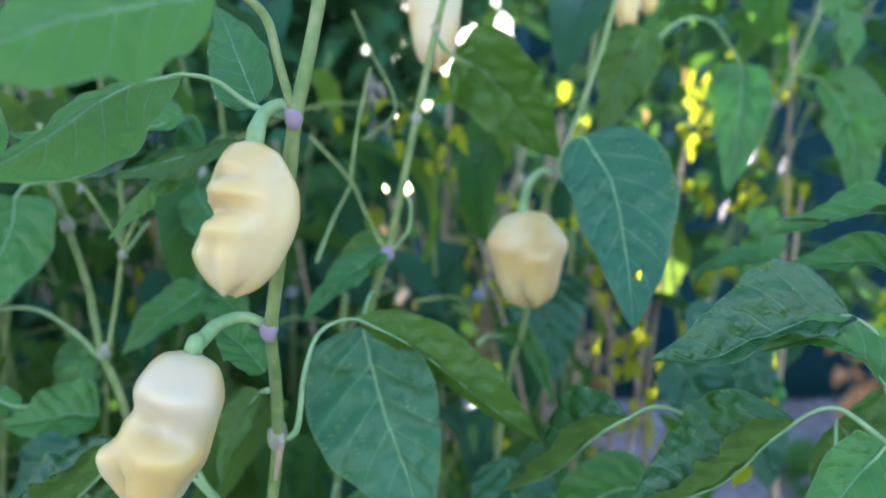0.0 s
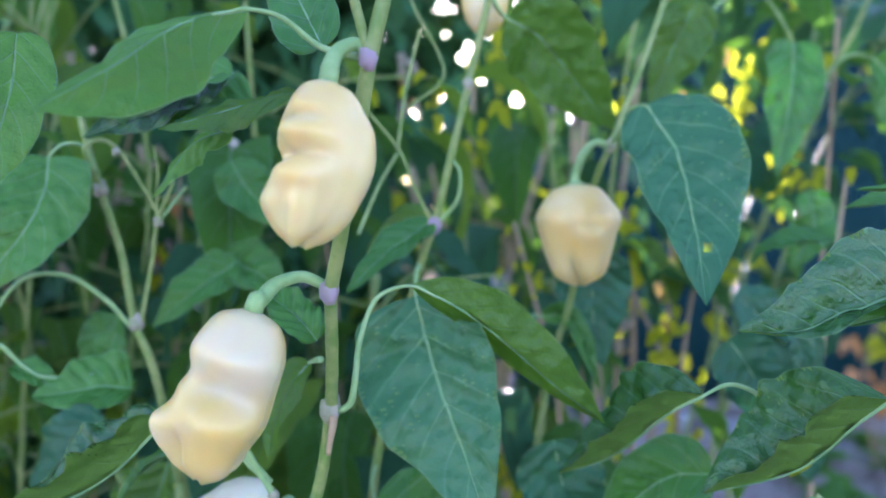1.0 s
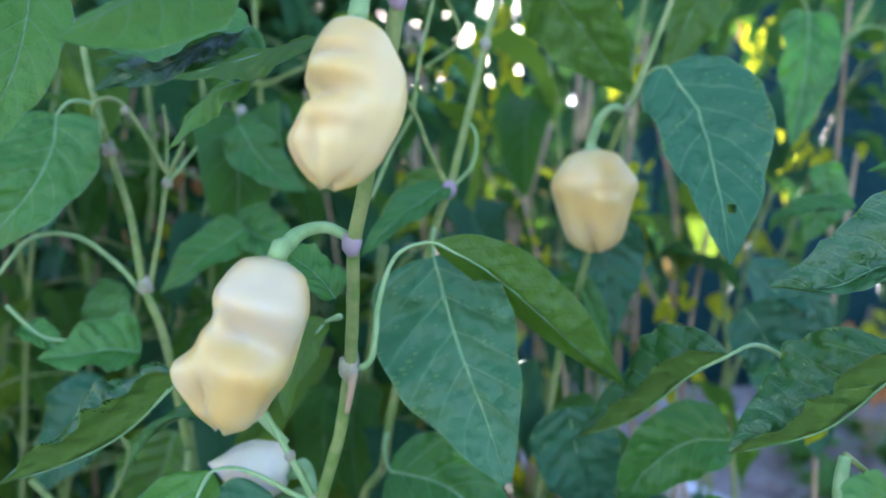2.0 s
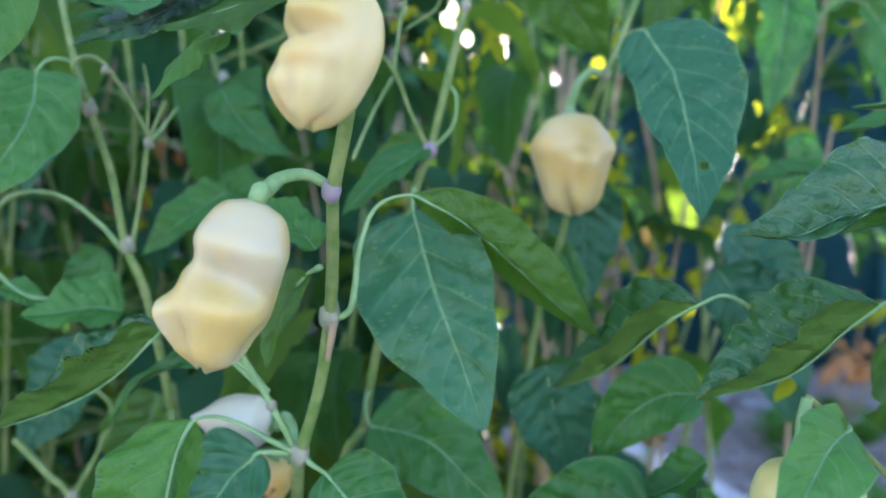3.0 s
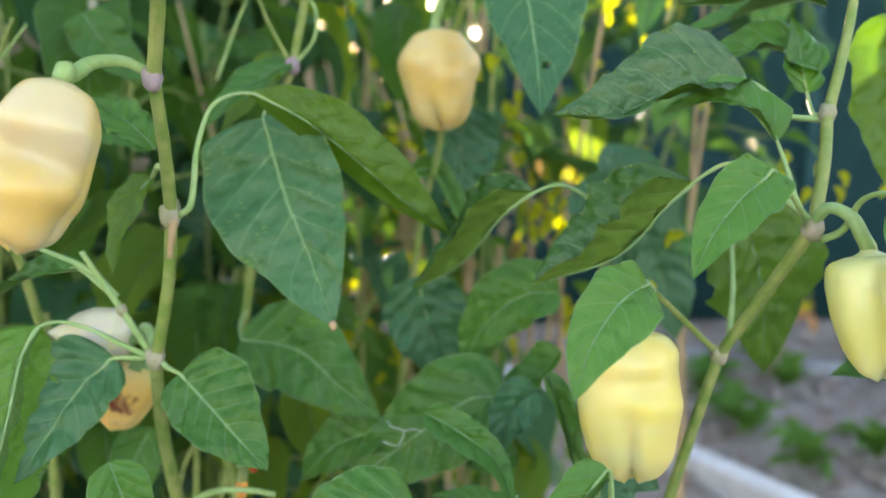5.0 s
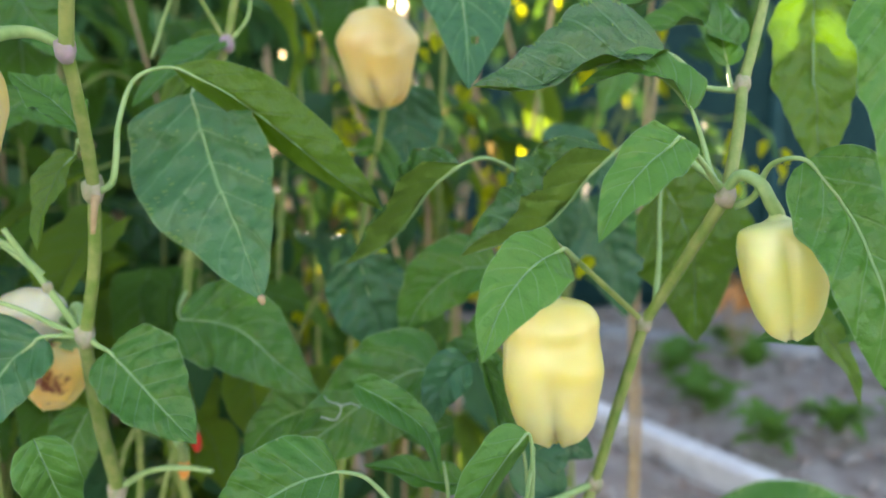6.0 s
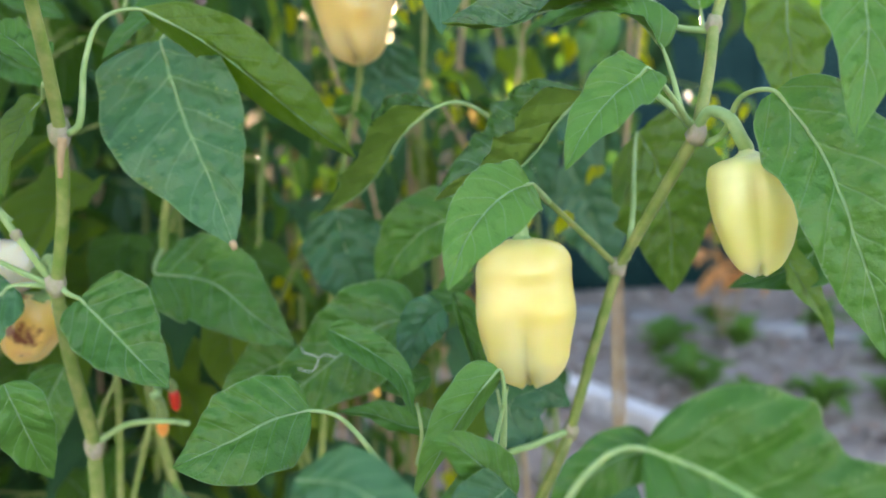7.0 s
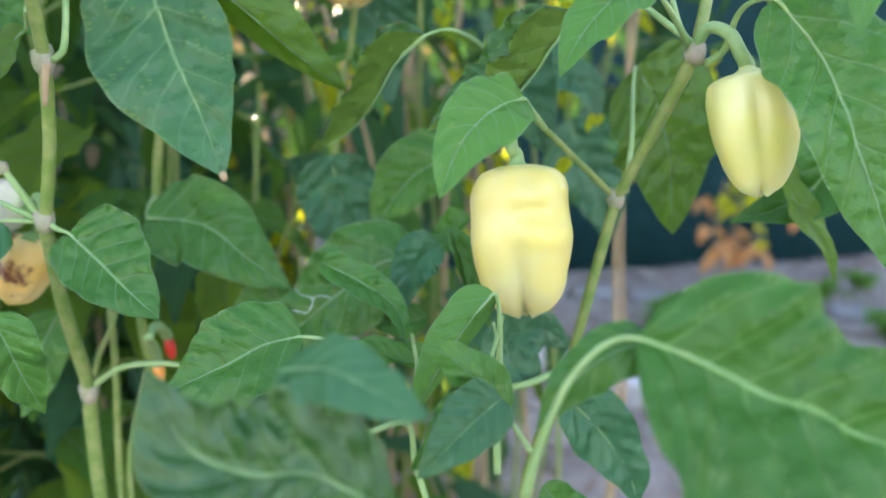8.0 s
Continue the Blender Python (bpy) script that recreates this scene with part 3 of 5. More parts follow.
pepper('ivory pepper with stepped folds on a jointed stem', (-0.0542, 0.1985, 0.8230), (-0.0602, 0.1920, 0.7810), 0.0254, CREAM, [(-0.0440, 0.2060, 0.8320), (-0.0475, 0.2060, 0.8357), (-0.0522, 0.2030, 0.8328), (-0.0538, 0.2000, 0.8279)],
       knots=((0, 0.10), (0.03, 0.42), (0.10, 0.72), (0.25, 0.97), (0.45, 1.0), (0.62, 0.96), (0.80, 0.86), (0.92, 0.62), (0.98, 0.36), (1, 0.05)),
       lobes=3,
       lobe=0.08,
       turn=-10,
       bend=(0.05, 0.0),
       bumps=((-30, 0.25, -0.15, 40, 0.040), (-38, 0.48, -0.24, 48, 0.048), (-80, 0.52, -0.08, 40, 0.06), (-82, 0.80, 0.14, 42, 0.14), (-40, 0.84, -0.12, 17, 0.14), (80, 0.45, 0.08, 40, 0.25), (-25, 0.36, 0.08, 45, 0.05), (-30, 0.62, 0.07, 40, 0.06), (30, 0.74, -0.06, 14, 0.2)),
       cap=0.32)
pepper('small white pepper with a pointed spike', (-0.0912, 0.2980, 0.6661), (-0.1236, 0.2960, 0.6695), 0.0239, WHITE, [(-0.0763, 0.2750, 0.6623), (-0.0816, 0.2900, 0.6693), (-0.0864, 0.2970, 0.6702)],
       knots=((0, 0.10), (0.05, 0.6), (0.2, 0.98), (0.5, 1.0), (0.72, 0.72), (0.86, 0.34), (0.95, 0.16), (1, 0.03)),
       lobes=3,
       lobe=0.05,
       turn=20,
       cap=0.4)
pepper('cream pepper with a rotting brown end', (-0.0891, 0.2980, 0.6546), (-0.1005, 0.2940, 0.6282), 0.0240, ROT, [(-0.0772, 0.2780, 0.6614), (-0.0815, 0.2880, 0.6616)],
       lobes=3,
       turn=10,
       bumps=((25, 0.9, -0.25, 30, 0.10),))

# ---- the right-hand plant: a forked stem with two lemon peppers ----
right_plant = thing("pepper_plant", (0.145, 0.30, 0.0), "pepper plant with a forked stem and lemon-coloured peppers", "plant", "pepper plants")
stem(right_plant, [(0.1277, 0.2620, 0.5936), (0.1338, 0.2550, 0.6287), (0.1412, 0.2480, 0.6659)], 0.0027, 0.0027)
stem(right_plant, [(0.1412, 0.2480, 0.6659), (0.1496, 0.2320, 0.6940), (0.1551, 0.2170, 0.7171)], 0.0027, 0.0029)
stem(right_plant, [(0.1551, 0.2170, 0.7171), (0.1631, 0.2250, 0.7385), (0.1700, 0.2350, 0.7563)], 0.0027, 0.0025)
stem(right_plant, [(0.1700, 0.2350, 0.7563), (0.1772, 0.2400, 0.7742), (0.1877, 0.2500, 0.7991), (0.1972, 0.2600, 0.8408)], 0.0024, 0.0018)
stem(right_plant, [(0.1277, 0.2620, 0.5936), (0.1100, 0.2800, 0.5000), (0.1300, 0.2950, 0.2500), (0.1450, 0.3000, -0.0200)], 0.0030, 0.0050)
node(right_plant, (0.1412, 0.2480, 0.6659), 0.0038)
node(right_plant, (0.1551, 0.2170, 0.7171), 0.0040)
node(right_plant, (0.1700, 0.2350, 0.7563), 0.0034)
node(right_plant, (0.1277, 0.2620, 0.5936), 0.0040)
stem(right_plant, [(0.1412, 0.2480, 0.6659), (0.1246, 0.2430, 0.6804), (0.1088, 0.2360, 0.6936), (0.0964, 0.2300, 0.7027)], 0.0017, 0.0013)
stem(right_plant, [(0.1277, 0.2620, 0.5936), (0.1102, 0.2550, 0.5918), (0.0946, 0.2500, 0.5873), (0.0935, 0.2500, 0.5558)], 0.0018, 0.0020, mat=STALK_PALE)
stem(right_plant, [(0.0955, 0.2500, 0.5883), (0.0934, 0.2450, 0.6084), (0.0905, 0.2400, 0.6220)], 0.0009, 0.0007, mat=STALK_PALE)
leaf(right_plant, [(0.0918, 0.2000, 0.7024), (0.0800, 0.1900, 0.6992), (0.0683, 0.1800, 0.6893), (0.0614, 0.1730, 0.6761)], 0.0225, stalk=[(0.1088, 0.2360, 0.6936), (0.0996, 0.2200, 0.6997)], fold=14, base=0.45, face=(-0.1, -0.9, 0.42), mat=LEAF_PALE)
leaf(right_plant, [(0.1270, 0.1950, 0.7363), (0.1151, 0.1900, 0.7290), (0.1039, 0.1850, 0.7186), (0.0961, 0.1800, 0.7070)], 0.0198, stalk=[(0.1525, 0.2170, 0.7200), (0.1398, 0.2050, 0.7284)], fold=22, face=(-0.35, -0.85, 0.4), mat=LEAF_PALE)
leaf(right_plant, [(0.1473, 0.2280, 0.7465), (0.1388, 0.2320, 0.7576), (0.1277, 0.2360, 0.7609), (0.1103, 0.2400, 0.7554)], 0.0196, stalk=[(0.1535, 0.2170, 0.7200), (0.1507, 0.2190, 0.7244), (0.1493, 0.2240, 0.7365)], fold=40, face=(0.0, -0.6, 0.8))
leaf(right_plant, [(0.1221, 0.2360, 0.7319), (0.1125, 0.2400, 0.7219), (0.1069, 0.2450, 0.7120), (0.0959, 0.2490, 0.7026), (0.0691, 0.2530, 0.6937)], 0.0450, stalk=[(0.1525, 0.2180, 0.7215), (0.1356, 0.2260, 0.7367), (0.1305, 0.2300, 0.7384), (0.1265, 0.2340, 0.7357)], folds=(54, 84), lop=1.34, face=(-0.45, -0.1, 0.88), mat=LEAF_GLOSS, below=LEAF_LIME, pucker=0.8, wave=0.6, base=0.6, label='folded green leaf with a lighter underside')
leaf(right_plant, [(0.0691, 0.2550, 0.7278), (0.0590, 0.2620, 0.7194), (0.0521, 0.2720, 0.7079), (0.0418, 0.2830, 0.6949), (0.0254, 0.2920, 0.6858)], 0.0370, stalk=[(0.1091, 0.2750, 0.7086), (0.0978, 0.2720, 0.7225), (0.0894, 0.2660, 0.7280), (0.0793, 0.2600, 0.7307)], folds=(50, 84), lop=1.34, face=(-0.5, -0.12, 0.86), mat=LEAF_GLOSS, below=LEAF_LIME, pucker=0.8, wave=0.6, base=0.6, label='folded glossy leaf with an olive underside')
leaf(right_plant, [(0.1420, 0.2400, 0.7682), (0.1261, 0.2390, 0.7655), (0.1085, 0.2360, 0.7610), (0.0896, 0.2330, 0.7543), (0.0695, 0.2300, 0.7547)], 0.0340, stalk=[(0.1689, 0.2370, 0.7544), (0.1555, 0.2370, 0.7560), (0.1489, 0.2390, 0.7641)], folds=(72, 20), lop=1.25, mat=LEAF_GLOSS, below=LEAF_OLIVE, face=(-0.1, -0.32, 0.94), pucker=0.9, base=0.36)
leaf(right_plant, [(0.1837, 0.2600, 0.7992), (0.1674, 0.2650, 0.8051), (0.1501, 0.2700, 0.8015), (0.1315, 0.2750, 0.8020)], 0.0205, fold=45, face=(0.0, -0.45, 0.9))
leaf(right_plant, [(0.1783, 0.2600, 0.7662), (0.1767, 0.2620, 0.7760), (0.1768, 0.2650, 0.7872), (0.1760, 0.2700, 0.7967)], 0.0160, stalk=[(0.1689, 0.2370, 0.7544), (0.1741, 0.2500, 0.7581)], fold=15, face=(0, -0.95, 0.2))
leaf(right_plant, [(0.1643, 0.2850, 0.7187), (0.1761, 0.2900, 0.7039), (0.1861, 0.2950, 0.6785), (0.1913, 0.3000, 0.6421)], 0.0609, stalk=[(0.1469, 0.2520, 0.6681), (0.1531, 0.2620, 0.6875), (0.1589, 0.2750, 0.7059)], fold=8, face=(0.1, -0.95, 0.15), mat=LEAF_OLIVE, label='olive leaf lit from behind')
leaf(right_plant, [(0.1650, 0.1900, 0.7292), (0.1763, 0.1820, 0.7109), (0.1832, 0.1740, 0.6846), (0.1965, 0.1680, 0.6441)], 0.0369, stalk=[(0.1584, 0.2170, 0.7135), (0.1622, 0.2120, 0.7171), (0.1614, 0.2040, 0.7264), (0.1614, 0.1960, 0.7296)], fold=16, face=(-0.25, -0.9, 0.35), label='large hanging green leaf beside a pepper')
leaf(right_plant, [(0.2536, 0.2500, 0.7031), (0.2376, 0.2500, 0.6832), (0.2252, 0.2550, 0.6626), (0.1959, 0.2600, 0.6526)], 0.0360, fold=30, face=(-0.2, -0.75, 0.55))
leaf(right_plant, [(0.2060, 0.2450, 0.6776), (0.2184, 0.2450, 0.6570), (0.2294, 0.2450, 0.6426), (0.2358, 0.2450, 0.6270)], 0.0154, fold=20, face=(0.3, -0.9, 0.2), mat=LEAF_OLIVE)
leaf(right_plant, [(0.2241, 0.2750, 0.8003), (0.2257, 0.2750, 0.7772), (0.2280, 0.2750, 0.7536), (0.2336, 0.2750, 0.7195)], 0.0460, fold=10, face=(0, -0.97, 0.1), mat=LEAF_OLIVE, wave=0.3)
leaf(right_plant, [(0.1706, 0.1700, 0.7752), (0.1724, 0.1650, 0.7539), (0.1705, 0.1600, 0.7359), (0.1649, 0.1550, 0.7141)], 0.0261, fold=20, face=(-0.3, -0.9, 0.1), mat=LEAF_PALE)
pepper('pale lemon pepper with two lobes under a leaf', (0.0972, 0.2300, 0.6800), (0.0990, 0.2260, 0.6300), 0.0352, LEMON, [(0.0964, 0.2300, 0.7021), (0.0948, 0.2290, 0.6939), (0.0952, 0.2290, 0.6868)],
       knots=((0, 0.10), (0.02, 0.58), (0.08, 0.84), (0.18, 0.95), (0.34, 0.97), (0.50, 1.0), (0.66, 0.96), (0.80, 0.85), (0.90, 0.69), (0.97, 0.46), (1, 0.05)),
       lobes=3,
       lobe=0.15,
       turn=-77,
       crease_from=0.45,
       bumps=((48, 0.10, 0.07, 32, 0.09), (-50, 0.12, 0.03, 30, 0.08), (2, 0.07, -0.06, 18, 0.10), (0, 0.29, -0.07, 22, 0.08), (22, 0.47, 0.05, 30, 0.09), (-17, 0.80, -0.05, 9, 0.22), (-70, 0.50, 0.03, 30, 0.16), (75, 0.50, 0.03, 30, 0.16), (35, 0.86, 0.05, 30, 0.12)),
       toes=0.11,
       cap=0.34)
pepper('pale lemon pepper with a flat pale calyx', (0.1668, 0.2050, 0.7085), (0.1706, 0.2005, 0.6716), 0.0272, LIME_SKIN, [(0.1550, 0.2170, 0.7190), (0.1567, 0.2120, 0.7243), (0.1609, 0.2070, 0.7218), (0.1640, 0.2050, 0.7154)],
       knots=((0, 0.10), (0.02, 0.76), (0.07, 0.95), (0.20, 1.02), (0.40, 1.0), (0.58, 0.93), (0.78, 0.78), (0.90, 0.60), (0.97, 0.40), (1, 0.05)),
       lobes=3,
       lobe=0.10,
       turn=-82,
       bumps=((-22, 0.50, -0.045, 7, 0.40), (-62, 0.45, 0.06, 25, 0.30), (24, 0.40, 0.07, 32, 0.30), (10, 0.95, -0.10, 25, 0.08), (70, 0.75, 0.05, 30, 0.2)),
       toes=0.10,
       cap=0.62,
       calyx=CALYX)
leaf(right_plant, [(0.0654, 0.2850, 0.6390), (0.0492, 0.2900, 0.6363), (0.0252, 0.2960, 0.6173), (-0.0086, 0.3000, 0.5919)], 0.0438, fold=12, face=(0, -0.85, 0.5), label='green leaf with a pale winding mine trail')
leaf(right_plant, [(0.0739, 0.2620, 0.6490), (0.0669, 0.2620, 0.6447), (0.0611, 0.2620, 0.6356), (0.0602, 0.2620, 0.6242)], 0.0208, fold=35, face=(-0.2, -0.9, 0.3), mat=LEAF_DEEP)
leaf(right_plant, [(0.0280, 0.2500, 0.6465), (0.0421, 0.2450, 0.6392), (0.0535, 0.2350, 0.6314), (0.0564, 0.2220, 0.6212)], 0.0149, fold=35, face=(-0.2, -0.7, 0.65))
leaf(right_plant, [(0.0831, 0.2050, 0.6419), (0.0766, 0.2030, 0.6363), (0.0658, 0.2000, 0.6231), (0.0530, 0.1980, 0.6023)], 0.0185, stalk=[(0.0854, 0.2100, 0.6131), (0.0852, 0.2070, 0.6284), (0.0846, 0.2060, 0.6376)], folds=(-14, -62), face=(0.25, -0.9, 0.35), mat=LEAF_PALE, wave=0.4, pucker=0.5, label='pale leaf rolled lengthwise')
leaf(right_plant, [(0.0760, 0.2450, 0.6558), (0.0792, 0.2440, 0.6448), (0.0816, 0.2430, 0.6338), (0.0840, 0.2420, 0.6250)], 0.0086, fold=45, face=(0.4, -0.9, 0.1))
leaf(right_plant, [(0.0952, 0.3100, 0.6799), (0.0772, 0.3120, 0.6776), (0.0609, 0.3150, 0.6637), (0.0505, 0.3180, 0.6434)], 0.0330, fold=20, face=(0.0, -0.85, 0.5))
leaf(right_plant, [(0.0317, 0.3450, 0.6826), (0.0362, 0.3450, 0.6623), (0.0422, 0.3450, 0.6445), (0.0469, 0.3450, 0.6205)], 0.0420, fold=12, face=(-0.1, -0.97, 0.2), mat=LEAF_DEEP)
leaf(right_plant, [(0.0129, 0.3000, 0.6190), (0.0003, 0.3100, 0.6138), (-0.0129, 0.3150, 0.6052), (-0.0252, 0.3200, 0.5893)], 0.0277, fold=20)
leaf(right_plant, [(0.0927, 0.2950, 0.6555), (0.0842, 0.3000, 0.6437), (0.0740, 0.3000, 0.6386), (0.0612, 0.3000, 0.6336)], 0.0218, fold=35, face=(0.0, -0.45, 0.9))
leaf(right_plant, [(0.0791, 0.2700, 0.6537), (0.0851, 0.2650, 0.6389), (0.0892, 0.2620, 0.6259), (0.0936, 0.2600, 0.6137)], 0.0128, fold=45, face=(0.4, -0.9, 0.1))
leaf(right_plant, [(0.0215, 0.2120, 0.6299), (0.0094, 0.2100, 0.6282), (-0.0049, 0.2100, 0.6217), (-0.0222, 0.2120, 0.6141)], 0.0340, stalk=[(0.0469, 0.2120, 0.6034), (0.0397, 0.2120, 0.6161), (0.0344, 0.2120, 0.6234), (0.0291, 0.2120, 0.6281)], fold=14, face=(0.0, -0.78, 0.62), base=0.48, label='curled green leaf with a pale midrib')
leaf(right_plant, [(0.0692, 0.2450, 0.6057), (0.0560, 0.2450, 0.6079), (0.0433, 0.2470, 0.6126), (0.0305, 0.2500, 0.6140)], 0.0166, fold=35, face=(0.0, -0.45, 0.9))
leaf(right_plant, [(0.1096, 0.2600, 0.5886), (0.1011, 0.2650, 0.6048), (0.1175, 0.2700, 0.6093), (0.1338, 0.2800, 0.5965)], 0.0248, fold=20, mat=LEAF_DEEP, face=(0.1, -0.9, 0.3))
leaf(right_plant, [(0.0710, 0.2850, 0.6136), (0.0590, 0.2870, 0.6105), (0.0471, 0.2900, 0.6133), (0.0396, 0.2900, 0.6148)], 0.0163, fold=20)
leaf(right_plant, [(0.1185, 0.2400, 0.5910), (0.1325, 0.2400, 0.5756), (0.1447, 0.2400, 0.5576), (0.1500, 0.2400, 0.5397)], 0.0281, fold=20, mat=LEAF_DEEP, face=(-0.2, -0.8, 0.5))
leaf(right_plant, [(0.0424, 0.1160, 0.6228), (0.0301, 0.1180, 0.6297), (0.0155, 0.1200, 0.6316), (0.0046, 0.1230, 0.6369), (-0.0022, 0.1270, 0.6505)], 0.0290, folds=(46, -20), base=0.6, face=(0.1, -0.62, 0.78), mat=LEAF_GLOSS, pucker=2.2, lop=1.0, label='crinkled green leaf close to the lens')
leaf(right_plant, [(0.0226, 0.1280, 0.6482), (0.0322, 0.1200, 0.6503), (0.0411, 0.1130, 0.6478), (0.0501, 0.1080, 0.6439)], 0.0160, folds=(10, -18), base=0.5, face=(0.1, -0.8, 0.6), mat=LEAF_BLUE)
leaf(right_plant, [(0.0700, 0.1650, 0.6245), (0.0614, 0.1600, 0.6164), (0.0567, 0.1580, 0.6132), (0.0497, 0.1550, 0.6100)], 0.0148, fold=30, face=(-0.2, -0.75, 0.6), mat=LEAF_PALE)
leaf(right_plant, [(0.0784, 0.1650, 0.6202), (0.0688, 0.1620, 0.6300), (0.0605, 0.1600, 0.6380), (0.0535, 0.1580, 0.6409)], 0.0150, folds=(-10, -25), face=(0.1, -0.85, 0.5), mat=LEAF_PALE)
leaf(right_plant, [(0.0742, 0.1580, 0.6261), (0.0663, 0.1540, 0.6224), (0.0578, 0.1500, 0.6169), (0.0509, 0.1480, 0.6116)], 0.0165, fold=15, face=(0.0, -0.85, 0.5), mat=LEAF_BLUE)
leaf(right_plant, [(0.0855, 0.1600, 0.5997), (0.0911, 0.1580, 0.5937), (0.0999, 0.1560, 0.5890), (0.1096, 0.1560, 0.5829)], 0.0120, fold=25)
leaf(right_plant, [(0.0942, 0.1220, 0.6515), (0.1074, 0.1190, 0.6465), (0.1206, 0.1140, 0.6393), (0.1536, 0.1020, 0.6251)], 0.0560, stalk=[(0.0744, 0.1360, 0.6111), (0.0761, 0.1340, 0.6209), (0.0784, 0.1300, 0.6324), (0.0817, 0.1270, 0.6421), (0.0870, 0.1250, 0.6490), (0.0910, 0.1230, 0.6515)], folds=(-4, 48), lop=1.26, base=0.55, face=(-0.1, -0.62, 0.78), wave=0.7, mat=LEAF_BROAD, label='large arching green leaf close to the lens')
leaf(right_plant, [(0.0985, 0.1260, 0.6492), (0.0907, 0.1280, 0.6464), (0.0827, 0.1300, 0.6397), (0.0758, 0.1320, 0.6292)], 0.0132, fold=-12, face=(-0.2, -0.75, 0.6))
leaf(right_plant, [(0.1207, 0.3600, 0.7310), (0.1313, 0.3600, 0.7164), (0.1390, 0.3600, 0.7016), (0.1469, 0.3600, 0.6788)], 0.0389, fold=12, face=(-0.1, -0.97, 0.2), mat=LEAF_DEEP)
leaf(right_plant, [(0.2068, 0.5000, 0.6987), (0.2209, 0.5000, 0.6682), (0.2329, 0.5000, 0.6413), (0.2407, 0.5000, 0.6051)], 0.0622, fold=12, face=(-0.1, -0.97, 0.2), mat=LEAF_DEEP)
stem(right_plant, [(0.0567, 0.1750, 0.5877), (0.0531, 0.1750, 0.6019), (0.0511, 0.1750, 0.6139), (0.0385, 0.1700, 0.6140)], 0.0013, 0.0009, mat=STALK_PALE)
stem(right_plant, [(0.0576, 0.2250, 0.6019), (0.0595, 0.2250, 0.6122), (0.0580, 0.2250, 0.6246)], 0.0011, 0.0008, mat=STALK_PALE)
stem(right_plant, [(0.0824, 0.1600, 0.6097), (0.0783, 0.1680, 0.6161), (0.0736, 0.1750, 0.6219), (0.0893, 0.2200, 0.6300)], 0.0010, 0.0008, mat=STALK_PALE)
pepper('small red pepper low on the plant', (-0.0529, 0.3450, 0.5946), (-0.0519, 0.3450, 0.5831), 0.0057, RED, [(-0.0477, 0.2950, 0.6097), (-0.0525, 0.3250, 0.6065)],
       lobes=3)
pepper('small yellow-orange pepper low on the plant', (-0.0562, 0.3350, 0.5841), (-0.0568, 0.3350, 0.5738), 0.0061, ORANGE, [(-0.0491, 0.2960, 0.6092), (-0.0527, 0.3200, 0.5964)],
       lobes=3)
part('mine_trail', tube([(0.0130, 0.2915, 0.6185), (0.0193, 0.2900, 0.6174), (0.0218, 0.2910, 0.6231), (0.0162, 0.2920, 0.6253), (0.0149, 0.2920, 0.6279)], 0.0002, 0.00016, 16, 5), WHITE_MARK, right_plant, 'pale winding trail on a leaf')
part('mine_trail', tube([(0.0217, 0.2905, 0.6233), (0.0258, 0.2895, 0.6246), (0.0300, 0.2890, 0.6232)], 0.0002, 0.00016, 10, 5), WHITE_MARK, right_plant, 'pale winding trail on a leaf')

# ---- the plant behind: stems, hanging leaves and the pepper in the middle ----
back_plant = thing("pepper_plant", (-0.02, 0.42, 0.0), "tall pepper plant standing behind, with cream peppers", "plant", "pepper plants")
stem(back_plant, [(0.0043, 0.3300, 0.9224), (-0.0038, 0.3350, 0.8920), (-0.0130, 0.3400, 0.8522), (-0.0276, 0.3460, 0.7858)], 0.0021, 0.0027)
stem(back_plant, [(-0.0276, 0.3460, 0.7858), (-0.0351, 0.3480, 0.7635), (-0.0525, 0.3550, 0.6814), (-0.0576, 0.3600, 0.6448)], 0.0028, 0.0030)
stem(back_plant, [(-0.0576, 0.3600, 0.6448), (-0.0716, 0.3700, 0.5875), (-0.0300, 0.4000, 0.3000), (-0.0200, 0.4200, -0.0200)], 0.0030, 0.0055)
node(back_plant, (-0.0276, 0.3460, 0.7858), 0.0042, NODE_PURPLE)
node(back_plant, (0.0592, 0.3610, 0.8270), 0.0034)
node(back_plant, (-0.0033, 0.3350, 0.8947), 0.0030)
node(back_plant, (-0.0130, 0.3400, 0.8522), 0.0032)
stem(back_plant, [(0.0972, 0.3800, 0.9348), (0.0830, 0.3700, 0.8897), (0.0592, 0.3610, 0.8270)], 0.0019, 0.0022)
stem(back_plant, [(0.0592, 0.3610, 0.8270), (0.0526, 0.3750, 0.8026), (0.0469, 0.3900, 0.7481), (0.0319, 0.4000, 0.6668), (-0.0000, 0.4100, 0.3500)], 0.0022, 0.0030)
stem(back_plant, [(-0.0271, 0.3460, 0.7859), (-0.0175, 0.3430, 0.7970), (-0.0161, 0.3420, 0.8100), (-0.0195, 0.3420, 0.8164)], 0.0013, 0.0010, mat=STALK_PALE)
stem(back_plant, [(-0.0273, 0.3460, 0.7839), (-0.0379, 0.3450, 0.8038), (-0.0460, 0.3430, 0.8220), (-0.0651, 0.3380, 0.8437)], 0.0014, 0.0011)
stem(back_plant, [(-0.0460, 0.3430, 0.8206), (-0.0428, 0.3450, 0.8474), (-0.0367, 0.3500, 0.8792)], 0.0013, 0.0009)
stem(back_plant, [(-0.0662, 0.3600, 0.7803), (-0.0565, 0.3550, 0.8025), (-0.0463, 0.3450, 0.8193)], 0.0012, 0.0010, mat=STALK_PALE)
